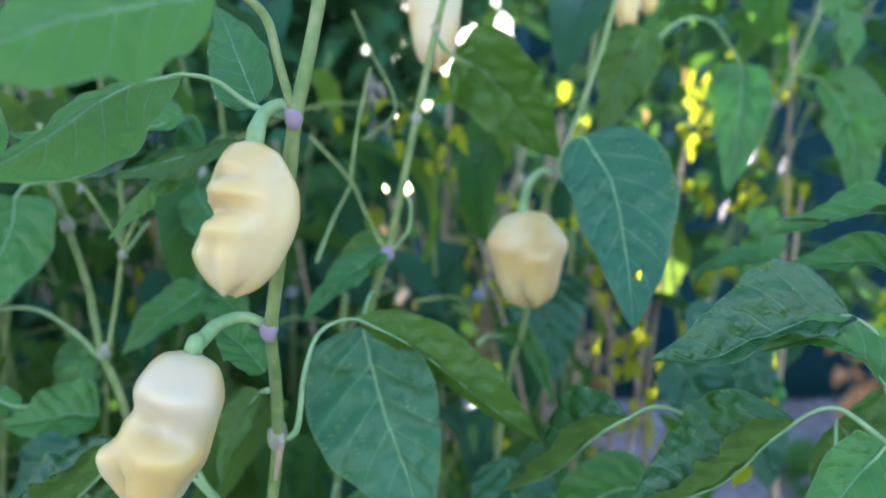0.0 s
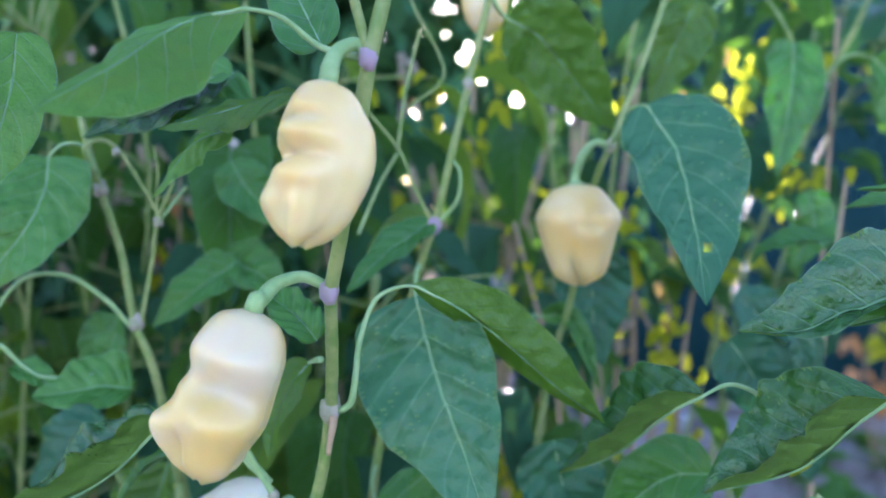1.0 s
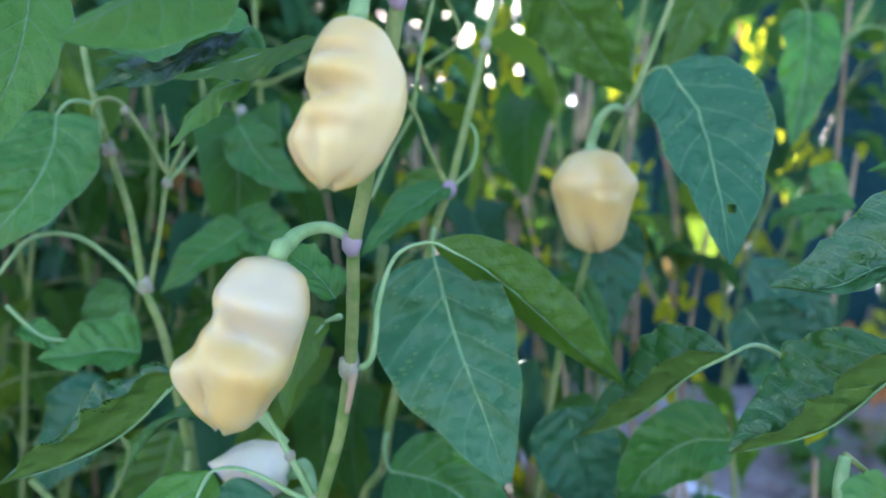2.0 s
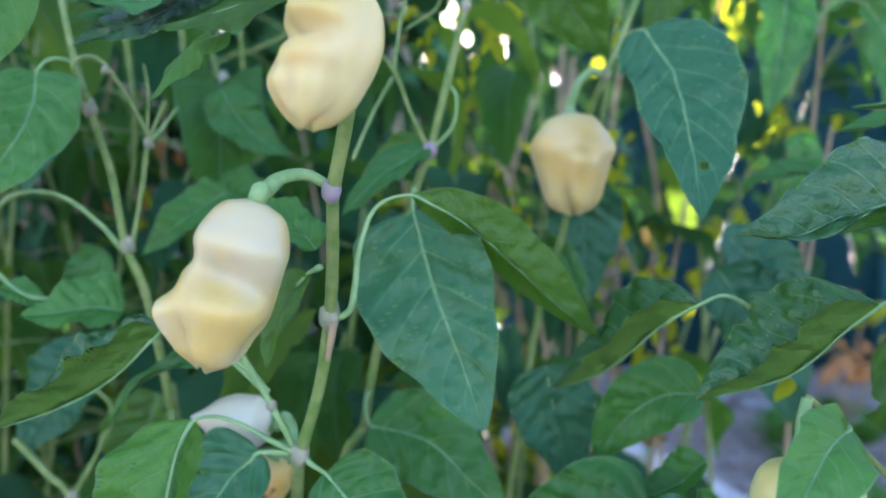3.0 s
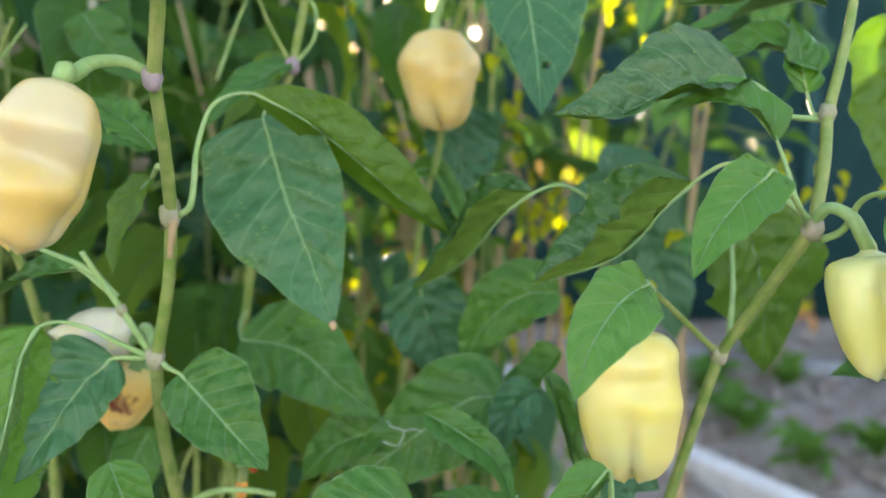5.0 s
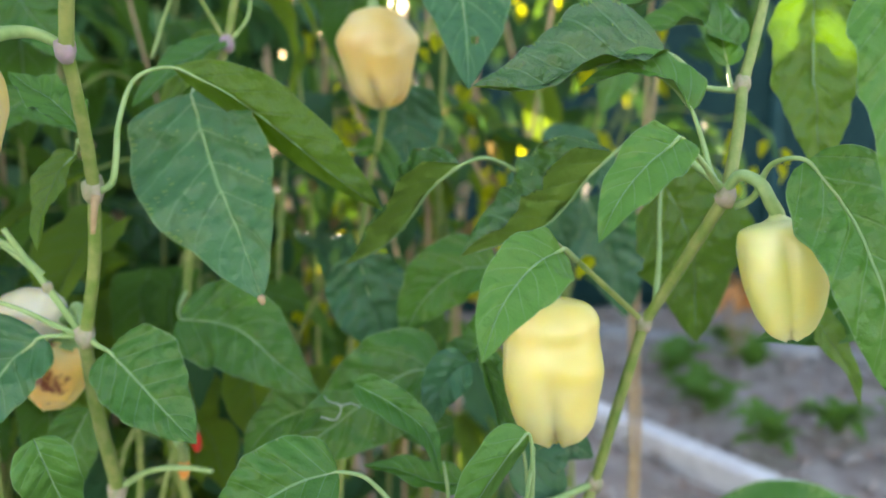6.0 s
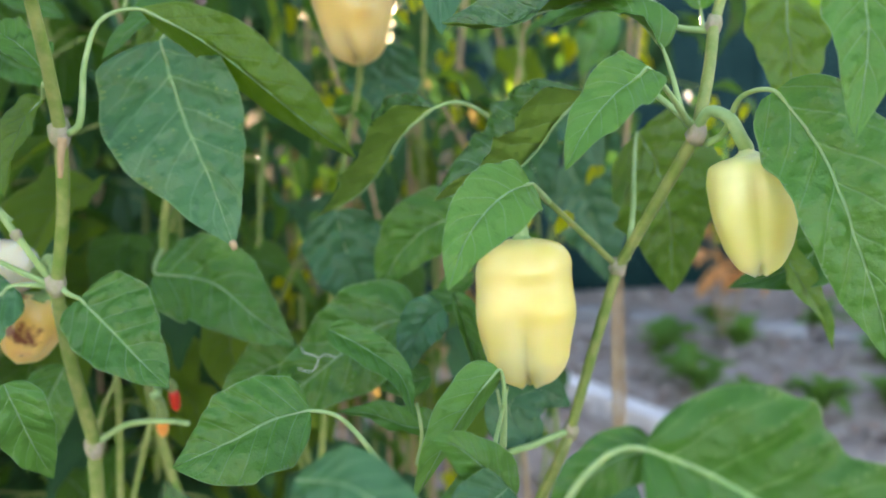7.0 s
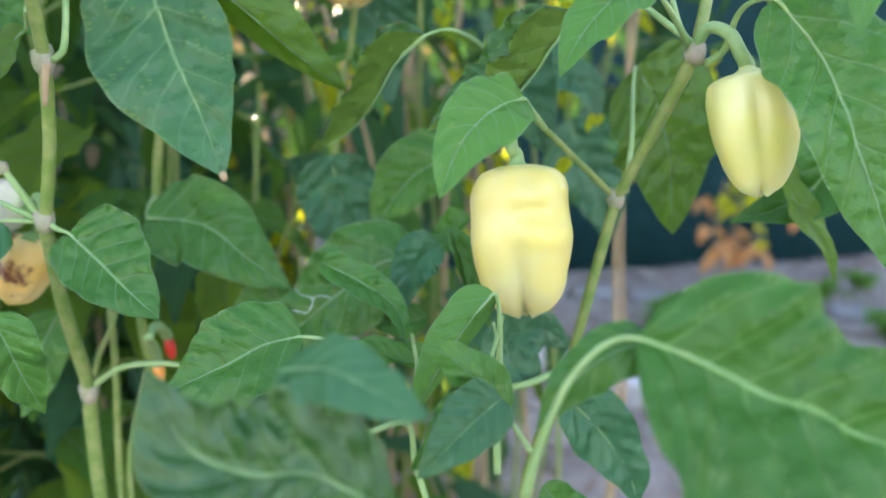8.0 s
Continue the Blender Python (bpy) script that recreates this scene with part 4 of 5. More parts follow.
stem(back_plant, [(-0.0411, 0.3500, 0.8424), (-0.0246, 0.3600, 0.8611), (-0.0403, 0.3700, 0.8957), (-0.0477, 0.3700, 0.9135)], 0.0009, 0.0007)
leaf(back_plant, [(0.0053, 0.3450, 0.8837), (0.0218, 0.3520, 0.8768), (0.0429, 0.3600, 0.8553), (0.0625, 0.3680, 0.8356)], 0.0438, stalk=[(-0.0038, 0.3350, 0.8920), (0.0003, 0.3400, 0.8865)], fold=8, face=(-0.2, -0.9, -0.2), mat=LEAF_OLIVE)
leaf(back_plant, [(0.0677, 0.3320, 0.8419), (0.0767, 0.3150, 0.8192), (0.0781, 0.2950, 0.7895), (0.0760, 0.2730, 0.7576)], 0.0475, stalk=[(0.0592, 0.3610, 0.8270), (0.0620, 0.3500, 0.8346), (0.0626, 0.3400, 0.8410)], fold=9, face=(-0.1, -0.95, 0.2), lop=0.88, mat=LEAF_BLUE, hole=(0.77, 0.4, 0.022, 0.06), label='hanging green leaf with an insect hole')
leaf(back_plant, [(0.0623, 0.4050, 0.7731), (0.0616, 0.4050, 0.7541), (0.0619, 0.4020, 0.7321), (0.0673, 0.4000, 0.7071)], 0.0440, fold=8, face=(0, -1, 0.1), mat=LEAF_DEEP)
leaf(back_plant, [(0.1214, 0.4200, 0.9187), (0.1113, 0.4200, 0.8985), (0.1030, 0.4200, 0.8781), (0.0953, 0.4200, 0.8526)], 0.0362, fold=15, face=(0.2, -0.9, 0.2), mat=LEAF_OLIVE)
leaf(back_plant, [(-0.0297, 0.3450, 0.7870), (-0.0418, 0.3380, 0.7785), (-0.0538, 0.3300, 0.7686), (-0.0671, 0.3250, 0.7536)], 0.0217, fold=25, face=(-0.2, -0.7, 0.65))
leaf(back_plant, [(0.2018, 0.4700, 0.9083), (0.1972, 0.4600, 0.8818), (0.1917, 0.4550, 0.8514), (0.1846, 0.4500, 0.8197)], 0.0395, stalk=[(0.1368, 0.4600, 0.9171), (0.1553, 0.4600, 0.9337), (0.1796, 0.4650, 0.9352)], fold=14, face=(0, -0.97, 0.2))
stem(back_plant, [(0.2759, 0.5000, 0.9694), (0.2585, 0.5000, 0.9253), (0.2404, 0.5050, 0.8857), (0.2277, 0.5100, 0.8410)], 0.0022, 0.0026)
node(back_plant, (0.2412, 0.5050, 0.8878), 0.0040)
leaf(back_plant, [(0.2602, 0.4800, 0.9009), (0.2751, 0.4780, 0.8812), (0.2817, 0.4750, 0.8498), (0.2815, 0.4700, 0.8109)], 0.0468, stalk=[(0.2407, 0.5000, 0.8950), (0.2496, 0.4900, 0.9050)], fold=30, face=(-0.1, -0.9, 0.35))
leaf(back_plant, [(0.2537, 0.4500, 0.9561), (0.2577, 0.4500, 0.9381), (0.2616, 0.4500, 0.9236), (0.2621, 0.4500, 0.9019)], 0.0295, fold=15)
leaf(back_plant, [(-0.0303, 0.3700, 0.7917), (-0.0429, 0.3700, 0.7842), (-0.0539, 0.3680, 0.7724), (-0.0660, 0.3650, 0.7551)], 0.0215, fold=20, mat=LEAF_OLIVE)
leaf(back_plant, [(0.0326, 0.4000, 0.7352), (0.0449, 0.3980, 0.7357), (0.0542, 0.3950, 0.7205), (0.0631, 0.3900, 0.6966)], 0.0156, stalk=[(0.0200, 0.4000, 0.7302), (0.0263, 0.4000, 0.7351)], fold=45, face=(0.3, -0.9, 0.2))
stem(back_plant, [(-0.0183, 0.4200, 0.7533), (0.0083, 0.4200, 0.7555), (0.0169, 0.4200, 0.7422), (0.0273, 0.4200, 0.7257)], 0.0013, 0.0010)
stem(back_plant, [(0.0229, 0.4200, 0.7128), (0.0176, 0.4200, 0.7407), (0.0055, 0.4200, 0.7511)], 0.0012, 0.0009)
leaf(back_plant, [(0.2080, 0.4600, 0.8103), (0.2141, 0.4600, 0.7923), (0.2076, 0.4600, 0.7740), (0.2009, 0.4600, 0.7593)], 0.0329, fold=20)
leaf(back_plant, [(0.1524, 0.4300, 0.7469), (0.1681, 0.4300, 0.7335), (0.1943, 0.4300, 0.7168), (0.2056, 0.4300, 0.6894)], 0.0375, fold=20, mat=LEAF_DEEP)
leaf(back_plant, [(0.1420, 0.3600, 0.7362), (0.1505, 0.3600, 0.7364), (0.1567, 0.3600, 0.7281), (0.1605, 0.3600, 0.7139)], 0.0223, fold=25, mat=LEAF_DEEP)
leaf(back_plant, [(0.1727, 0.3600, 0.7829), (0.1585, 0.3650, 0.7797), (0.1438, 0.3700, 0.7764), (0.1376, 0.3750, 0.7672)], 0.0231, fold=30, face=(0.0, -0.45, 0.9))
leaf(back_plant, [(0.1938, 0.2900, 0.8091), (0.1731, 0.2950, 0.8045), (0.1589, 0.3000, 0.7984), (0.1441, 0.3050, 0.7959)], 0.0256, fold=40, face=(0.0, -0.45, 0.9))
leaf(back_plant, [(0.1831, 0.2600, 0.7740), (0.1721, 0.2700, 0.7841), (0.1601, 0.2800, 0.7847), (0.1409, 0.2900, 0.7806)], 0.0248, fold=35, face=(0, -0.7, 0.7), label='green leaf arching to the side')
pepper('cream pepper with a puckered side and short lobes', (0.0429, 0.3660, 0.8063), (0.0464, 0.3640, 0.7579), 0.0402, CREAM, [(0.0582, 0.3610, 0.8261), (0.0517, 0.3610, 0.8281), (0.0460, 0.3630, 0.8227), (0.0435, 0.3650, 0.8146)],
       knots=((0, 0.10), (0.02, 0.44), (0.08, 0.70), (0.18, 0.89), (0.30, 0.99), (0.42, 0.99), (0.55, 0.93), (0.70, 0.84), (0.82, 0.76), (0.91, 0.63), (0.97, 0.40), (1, 0.05)),
       lobes=4,
       lobe=0.15,
       turn=-72,
       crease_from=0.62,
       bumps=((16, 0.53, 0.045, 17, 0.06), (6, 0.41, -0.025, 24, 0.06), (-30, 0.58, -0.03, 18, 0.12), (48, 0.56, -0.03, 16, 0.10), (-22, 0.90, -0.14, 9, 0.14), (42, 0.88, -0.12, 9, 0.16), (-60, 0.30, 0.05, 40, 0.12), (80, 0.35, 0.06, 30, 0.12)),
       toes=0.09,
       cap=0.36)
pepper('ivory pepper behind a stem', (-0.0042, 0.3750, 0.9435), (-0.0048, 0.3720, 0.8836), 0.0294, IVORY, [(0.0017, 0.3500, 0.9465), (-0.0026, 0.3600, 0.9478)],
       lobes=3,
       turn=70)
pepper('small ripening cream pepper', (0.1312, 0.5000, 0.9734), (0.1323, 0.5000, 0.9393), 0.0180, CREAM, [(0.1359, 0.5000, 0.9894), (0.1319, 0.5000, 0.9834)],
       lobes=3)
pepper('small ripening cream pepper', (0.1607, 0.5500, 0.9995), (0.1624, 0.5500, 0.9665), 0.0180, CREAM, [(0.1628, 0.5500, 1.0127), (0.1620, 0.5500, 1.0061)],
       lobes=3)

# ---- the left-hand plant ----
left_plant = thing("pepper_plant", (-0.19, 0.40, 0.0), "bushy pepper plant with thin branching stems", "plant", "pepper plants")
stem(left_plant, [(-0.1979, 0.3400, 0.8498), (-0.1941, 0.3400, 0.8297), (-0.1867, 0.3420, 0.8000), (-0.1771, 0.3420, 0.7711), (-0.1705, 0.3420, 0.7370), (-0.1624, 0.3450, 0.7127), (-0.1555, 0.3600, 0.6530)], 0.0019, 0.0030)
node(left_plant, (-0.1867, 0.3420, 0.8000), 0.0040)
node(left_plant, (-0.1700, 0.3420, 0.7365), 0.0042)
stem(left_plant, [(-0.1555, 0.3600, 0.6530), (-0.17, 0.39, 0.35), (-0.19, 0.40, -0.02)], 0.0030, 0.0055)
stem(left_plant, [(-0.1673, 0.3420, 0.7371), (-0.1639, 0.3450, 0.7636), (-0.1608, 0.3450, 0.7849), (-0.1529, 0.3450, 0.8048)], 0.0017, 0.0012)
stem(left_plant, [(-0.1867, 0.3420, 0.8008), (-0.1879, 0.3300, 0.8180), (-0.1787, 0.3400, 0.8200), (-0.1587, 0.3450, 0.7862)], 0.0012, 0.0012)
stem(left_plant, [(-0.1608, 0.3450, 0.7849), (-0.1560, 0.3450, 0.7903), (-0.1469, 0.3450, 0.8023)], 0.0011, 0.0007, mat=STALK_PALE)
stem(left_plant, [(-0.1613, 0.3450, 0.7862), (-0.1608, 0.3450, 0.8084), (-0.1627, 0.3450, 0.8213)], 0.0010, 0.0007)
node(left_plant, (-0.1608, 0.3450, 0.7849), 0.0028)
node(left_plant, (-0.1785, 0.3400, 0.8175), 0.0022)
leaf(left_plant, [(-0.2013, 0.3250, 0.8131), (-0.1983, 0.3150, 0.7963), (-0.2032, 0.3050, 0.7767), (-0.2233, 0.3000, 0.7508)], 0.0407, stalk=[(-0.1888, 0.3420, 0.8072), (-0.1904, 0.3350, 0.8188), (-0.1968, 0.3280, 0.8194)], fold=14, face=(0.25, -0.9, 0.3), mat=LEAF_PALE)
leaf(left_plant, [(-0.1499, 0.2200, 0.8407), (-0.1485, 0.2150, 0.8248), (-0.1503, 0.2100, 0.8080), (-0.1598, 0.2050, 0.7807)], 0.0227, fold=18, face=(0.35, -0.85, 0.3), mat=LEAF_BRIGHT, label='pale leaf hanging at the side')
stem(left_plant, [(-0.1726, 0.3420, 0.7348), (-0.1804, 0.3350, 0.7477), (-0.1946, 0.3280, 0.7596), (-0.2100, 0.3200, 0.7588), (-0.2216, 0.3150, 0.7428)], 0.0015, 0.0012, mat=STALK_PALE)
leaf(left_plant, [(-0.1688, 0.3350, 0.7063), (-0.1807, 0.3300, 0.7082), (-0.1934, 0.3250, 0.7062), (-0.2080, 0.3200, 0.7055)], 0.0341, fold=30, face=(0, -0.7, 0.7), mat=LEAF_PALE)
leaf(left_plant, [(-0.1368, 0.3900, 0.7634), (-0.1472, 0.3850, 0.7548), (-0.1603, 0.3800, 0.7442), (-0.1777, 0.3780, 0.7282)], 0.0283, fold=25)
leaf(left_plant, [(-0.1459, 0.4000, 0.7683), (-0.1351, 0.3950, 0.7609), (-0.1216, 0.3900, 0.7554), (-0.1082, 0.3850, 0.7440)], 0.0337, fold=25, pucker=1.6)
leaf(left_plant, [(-0.1880, 0.3600, 0.7292), (-0.1908, 0.3600, 0.7207), (-0.1927, 0.3600, 0.7136), (-0.1936, 0.3600, 0.7036)], 0.0154, fold=20)
leaf(left_plant, [(-0.1433, 0.4000, 0.8191), (-0.1339, 0.4000, 0.8041), (-0.1214, 0.4000, 0.7922), (-0.1058, 0.4000, 0.7834)], 0.0297, fold=20)
stem(left_plant, [(-0.1546, 0.4500, 0.7804), (-0.1542, 0.4500, 0.8083), (-0.1562, 0.4500, 0.8324)], 0.0018, 0.0014)
node(left_plant, (-0.1562, 0.4500, 0.8324), 0.0040)
stem(left_plant, [(-0.2078, 0.3600, 0.6022), (-0.1959, 0.3600, 0.6233), (-0.1853, 0.3600, 0.6502), (-0.1976, 0.3600, 0.6647)], 0.0016, 0.0012)
node(left_plant, (-0.2063, 0.3600, 0.6037), 0.0045)
stem(left_plant, [(-0.2350, 0.3600, 0.6349), (-0.2187, 0.3600, 0.6172), (-0.2072, 0.3600, 0.6037), (-0.2083, 0.3700, 0.5634)], 0.0022, 0.0026)
stem(left_plant, [(-0.1592, 0.3700, 0.6626), (-0.1571, 0.3700, 0.6474), (-0.1552, 0.3700, 0.6383)], 0.0024, 0.0022)
leaf(left_plant, [(-0.1773, 0.4000, 0.6481), (-0.1840, 0.4000, 0.6282), (-0.1907, 0.4000, 0.6082), (-0.1945, 0.4000, 0.5813)], 0.0514, fold=12, mat=LEAF_OLIVE)
leaf(left_plant, [(-0.2213, 0.4200, 0.6627), (-0.2348, 0.4200, 0.6489), (-0.2518, 0.4200, 0.6280), (-0.2659, 0.4200, 0.6002)], 0.0507, fold=12, mat=LEAF_DEEP)
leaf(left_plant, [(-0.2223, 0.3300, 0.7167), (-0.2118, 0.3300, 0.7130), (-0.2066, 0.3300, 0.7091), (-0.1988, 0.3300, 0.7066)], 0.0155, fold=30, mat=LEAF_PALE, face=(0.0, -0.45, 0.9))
leaf(left_plant, [(-0.2453, 0.4200, 0.8077), (-0.2504, 0.4200, 0.7910), (-0.2555, 0.4200, 0.7776), (-0.2623, 0.4200, 0.7575)], 0.0299, fold=20, mat=LEAF_DEEP)
leaf(left_plant, [(-0.2250, 0.4400, 0.7251), (-0.2321, 0.4400, 0.7109), (-0.2392, 0.4400, 0.6966), (-0.2428, 0.4400, 0.6787)], 0.0349, fold=20)
stem(left_plant, [(-0.2275, 0.3300, 0.7272), (-0.2092, 0.3300, 0.7130), (-0.1843, 0.3300, 0.7142)], 0.0013, 0.0007, mat=STALK_PALE)

# ---- shared leaf meshes of the plants behind ----
def shared(name, bm):
    mesh = bpy.data.meshes.new(name)
    bm.normal_update()
    bm.to_mesh(mesh)
    bm.free()
    for poly in mesh.polygons:
        poly.use_smooth = True
    return mesh


def background_leaf_meshes(mat, count, seed):
    """Hanging leaves one unit long: base at the origin, tip along +x, upper side along +z."""
    rng = random.Random(seed)
    made = []
    for i in range(count):
        sag = rng.uniform(0.05, 0.32)
        pts = [(0, 0, 0), (0.33, rng.uniform(-0.03, 0.03), sag * 0.6), (0.66, rng.uniform(-0.05, 0.05), sag * 0.45), (1, rng.uniform(-0.1, 0.1), -sag * 0.5)]
        mesh = shared("leaf", leaf_blade(pts, rng.uniform(0.46, 0.64), (0, 0, 1), rng.uniform(8, 40), seed + i, nu=14, nv=4, wave=1.2))
        mesh.materials.append(mat)
        made.append(mesh)
    return made


# yellow, straw and orange meshes hold sun flecks and sky gaps in their colour
BG = {"green": background_leaf_meshes(LEAF, 6, 500), "deep": background_leaf_meshes(LEAF_DEEP, 6, 600), "olive": background_leaf_meshes(LEAF_OLIVE, 4, 700), "yellow": background_leaf_meshes(LEAF_FLECK, 5, 800), "pale": background_leaf_meshes(LEAF_PALE, 4, 900), "orange": background_leaf_meshes(LEAF_ORANGE, 4, 950), "tan": background_leaf_meshes(LEAF_TAN, 4, 970), "straw": background_leaf_meshes(LEAF_GAP, 4, 980)}


def place_leaf(plant, mesh, base, way, up, size):
    x = Vector(way).normalized()
    z = Vector(up)
    z = (z - x * z.dot(x)).normalized()
    y = z.cross(x)
    m = Matrix((x, y, z)).transposed().to_4x4()
    return link("leaf", mesh, None, plant, m=Matrix.Translation(base) @ m @ Matrix.Scale(size, 4))


def bush(base, height, spread, leaves, seed, low=0.15, mixture=("green", "deep", "deep", "olive"), dense_top=1.0, size=(0.065, 0.115), slant=(0, 0)):
    """A pepper plant of the rows behind: main stems that fork, and leaves hanging from their twigs."""
    rng = random.Random(seed)
    plant = thing("pepper_plant", base, "shaded pepper plant in the row behind", "plant", "pepper plants")
    twigs = []
    for k in range(2):
        a = rng.uniform(0, 6.3)
        lean = Vector((math.cos(a), math.sin(a), 0)) * spread * rng.uniform(0.25, 0.6)
        b = Vector(base)
        lean += Vector((slant[0], slant[1], 0))
        pts = [b + Vector((0, 0, -0.02)), b + lean * 0.15 + Vector((0, 0, height * 0.3)), b + lean * 0.5 + Vector((rng.uniform(-0.02, 0.02), rng.uniform(-0.02, 0.02), height * 0.62)), b + lean + Vector((0, 0, height * rng.uniform(0.85, 1.0)))]
        pts = [q + Vector((rng.uniform(-0.02, 0.02), rng.uniform(-0.02, 0.02), 0)) * (i > 0) for i, q in enumerate(curve_points(pts, 6))]
        part("stem", tube(pts, 0.0030, 0.0014, 24, 7), STALK, plant)
        twigs.append(curve_points(pts, 24))
    for i in range(leaves):
        line = rng.choice(twigs)
        f = low + (1 - low) * rng.random() ** dense_top
        c = line[min(24, int(f * 24))]
        a = rng.uniform(0, 6.3)
        reach = spread * rng.uniform(0.15, 1.0)
        d = Vector((math.cos(a), math.sin(a), rng.uniform(-0.1, 0.5)))
        tip = c + d * reach
        droop = Vector((math.cos(a) + rng.uniform(-0.4, 0.4), math.sin(a) + rng.uniform(-0.4, 0.4), -rng.uniform(0.3, 2.2)))
        if i % 3 == 0:
            part("twig", tube([c, c.lerp(tip, 0.5) + Vector((0, 0, 0.012)), tip], 0.0014, 0.0009, 6, 5), STALK, plant)
        place_leaf(plant, rng.choice(BG[rng.choice(mixture)]), tip, droop, (d.x * 0.8, d.y * 0.8, 0.8), rng.uniform(*size))
    return plant



# ---- the rows behind ----
# Narrow bush added to shield the forked stem from direct sun.
bush((0.13, 1.02, 0), 0.80, 0.07, 40, 25, low=0.4, mixture=("green", "deep", "olive"))
bush((-0.42, 0.62, 0), 1.05, 0.16, 60, 26, low=0.35, mixture=("green", "pale", "olive"), size=(0.05, 0.09))
bush((-0.13, 0.52, 0), 0.80, 0.10, 46, 23, low=0.45, mixture=("green", "olive", "deep", "pale"), size=(0.04, 0.08))
bush((0.01, 0.49, 0), 0.76, 0.10, 34, 24, low=0.45, mixture=("green", "olive", "deep"), size=(0.04, 0.08))
bush((-0.33, 0.47, 0), 1.02, 0.13, 60, 21, low=0.45, mixture=("green", "pale", "deep"), size=(0.04, 0.08))
bush((-0.22, 0.50, 0), 1.05, 0.10, 42, 22, low=0.45, mixture=("green", "pale", "olive", "deep"), size=(0.04, 0.075))
bush((-0.30, 0.56, 0), 1.12, 0.20, 95, 11)
bush((-0.15, 0.57, 0), 1.10, 0.16, 78, 12)
bush((0.07, 0.60, 0), 1.08, 0.14, 50, 13)
bush((-0.56, 0.70, 0), 1.15, 0.24, 95, 14)
bush((-0.20, 0.80, 0), 1.00, 0.22, 70, 15, mixture=("green", "deep", "deep"))
bush((0.02, 0.88, 0), 0.95, 0.17, 70, 16, mixture=("green", "olive", "yellow"))
bush((0.22, 0.74, 0), 1.15, 0.14, 45, 17, low=0.68, mixture=("green", "deep", "deep"), slant=(0.20, 0.02))
bush((0.27, 0.98, 0), 1.25, 0.17, 45, 18, low=0.66, mixture=("green", "deep", "deep"), slant=(0.28, 0.0))
bush((-0.45, 1.05, 0), 1.05, 0.26, 60, 19, mixture=("green", "deep"))


def foliage(name, count, place, size, mat, label, seed):
    """A mass of hanging leaves, each bent along its midrib; place gives a random spot."""
    rng = random.Random(seed)
    vs, fs = [], []
    for i in range(count):
        c = Vector(place(rng))
        a, s = rng.uniform(0, 6.3), rng.uniform(*size)
        d = Vector((math.cos(a), math.sin(a), -rng.uniform(0.2, 1.6))).normalized()
        side = d.cross(Vector((rng.uniform(-0.6, 0.6), rng.uniform(-0.6, 0.6), 1))).normalized()
        up = side.cross(d)
        k = len(vs)
        for f, w, h in ((0, 0.03, 0), (0.3, 0.27, 0.05), (0.65, 0.20, 0.03), (1, 0.01, -0.08)):
            m = c + d * (s * f) + up * (s * h)
            vs += [m - side * (s * w) + up * (s * w * 0.3), m, m + side * (s * w) + up * (s * w * 0.3)]
        for r in range(3):
            o = k + 3 * r
            fs += [(o, o + 1, o + 4, o + 3), (o + 1, o + 2, o + 5, o + 4)]
    mesh = bpy.data.meshes.new(name)
    mesh.from_pydata(vs, [], fs)
    for poly in mesh.polygons:
        poly.use_smooth = True
    return tagged(link(name, mesh, mat, None), label, "foliage", kind="stuff")


foliage("garden_hedge", 11200, lambda r: (r.uniform(-2.6, -0.12) if r.random() < 0.955 else r.uniform(-0.12, 0.34), r.uniform(1.15, 1.7), r.uniform(0.02, 2.3)), (0.06, 0.11), LEAF_HEDGE, "dense dark green foliage behind the pepper row", 31)
foliage("hedge_branches", 2600, lambda r: (r.uniform(-0.75, -0.10), r.uniform(1.2, 1.7), r.uniform(0.75, 1.7)), (0.06, 0.11), LEAF_HEDGE, "thick dark green hedge branches", 34)
foliage("low_shrubs", 1800, lambda r: (r.uniform(-1.3, -0.05), r.uniform(1.0, 1.4), r.uniform(0.0, 0.75)), (0.06, 0.11), LEAF_HEDGE, "low dark shrubs behind the peppers", 36)
foliage("tree_branches", 2300, lambda r: (lambda x: (x, r.uniform(1.3, 1.8), r.uniform(1.32 if 0.08 < x < 0.36 else 1.0, 2.3)))(r.uniform(-0.14, 0.55)), (0.06, 0.11), LEAF_HEDGE, "overhanging dark green foliage", 33)
# Loose leaves added to keep low sun off the right-hand plant.
foliage("hedge_edge", 95, lambda r: (r.uniform(-0.02, 0.30), r.uniform(1.3, 1.7), r.uniform(0.72, 1.04)), (0.06, 0.11), LEAF_HEDGE, "thin dark green leaves added to block low sun", 37)
foliage("distant_trees", 5000, lambda r: (r.uniform(-14, 14), r.uniform(11, 13), r.uniform(0.0, 2.5 + 0.5 * math.sin(r.uniform(0, 6)))), (0.4, 0.8), LEAF_FAR, "far line of dark trees", 32)

# ---- ground, kerb, pavers, fence ----
bm = bmesh.new()
xs = [-60, -20, -8, -4] + [-2 + 0.06 * i for i in range(100)] + [5, 8, 20, 60]
ys = [-60, -20, -6, -2] + [0.0 + 0.06 * i for i in range(70)] + [6, 10, 25, 80]
grid = [[bm.verts.new((x, y, (0.022 * noise.noise((x * 2.3, y * 2.3, 0)) + 0.014 * noise.noise((x * 9, y * 9, 3))) if abs(x) < 4 and -1 < y < 4.2 else 0.0)) for y in ys] for x in xs]
for i in range(len(xs) - 1):
    for j in range(len(ys) - 1):
        bm.faces.new((grid[i][j], grid[i + 1][j], grid[i + 1][j + 1], grid[i][j + 1]))
tagged(part("ground", bm, SOIL, None), "dusty grey-brown garden soil with clods and litter", "ground", kind="structure")


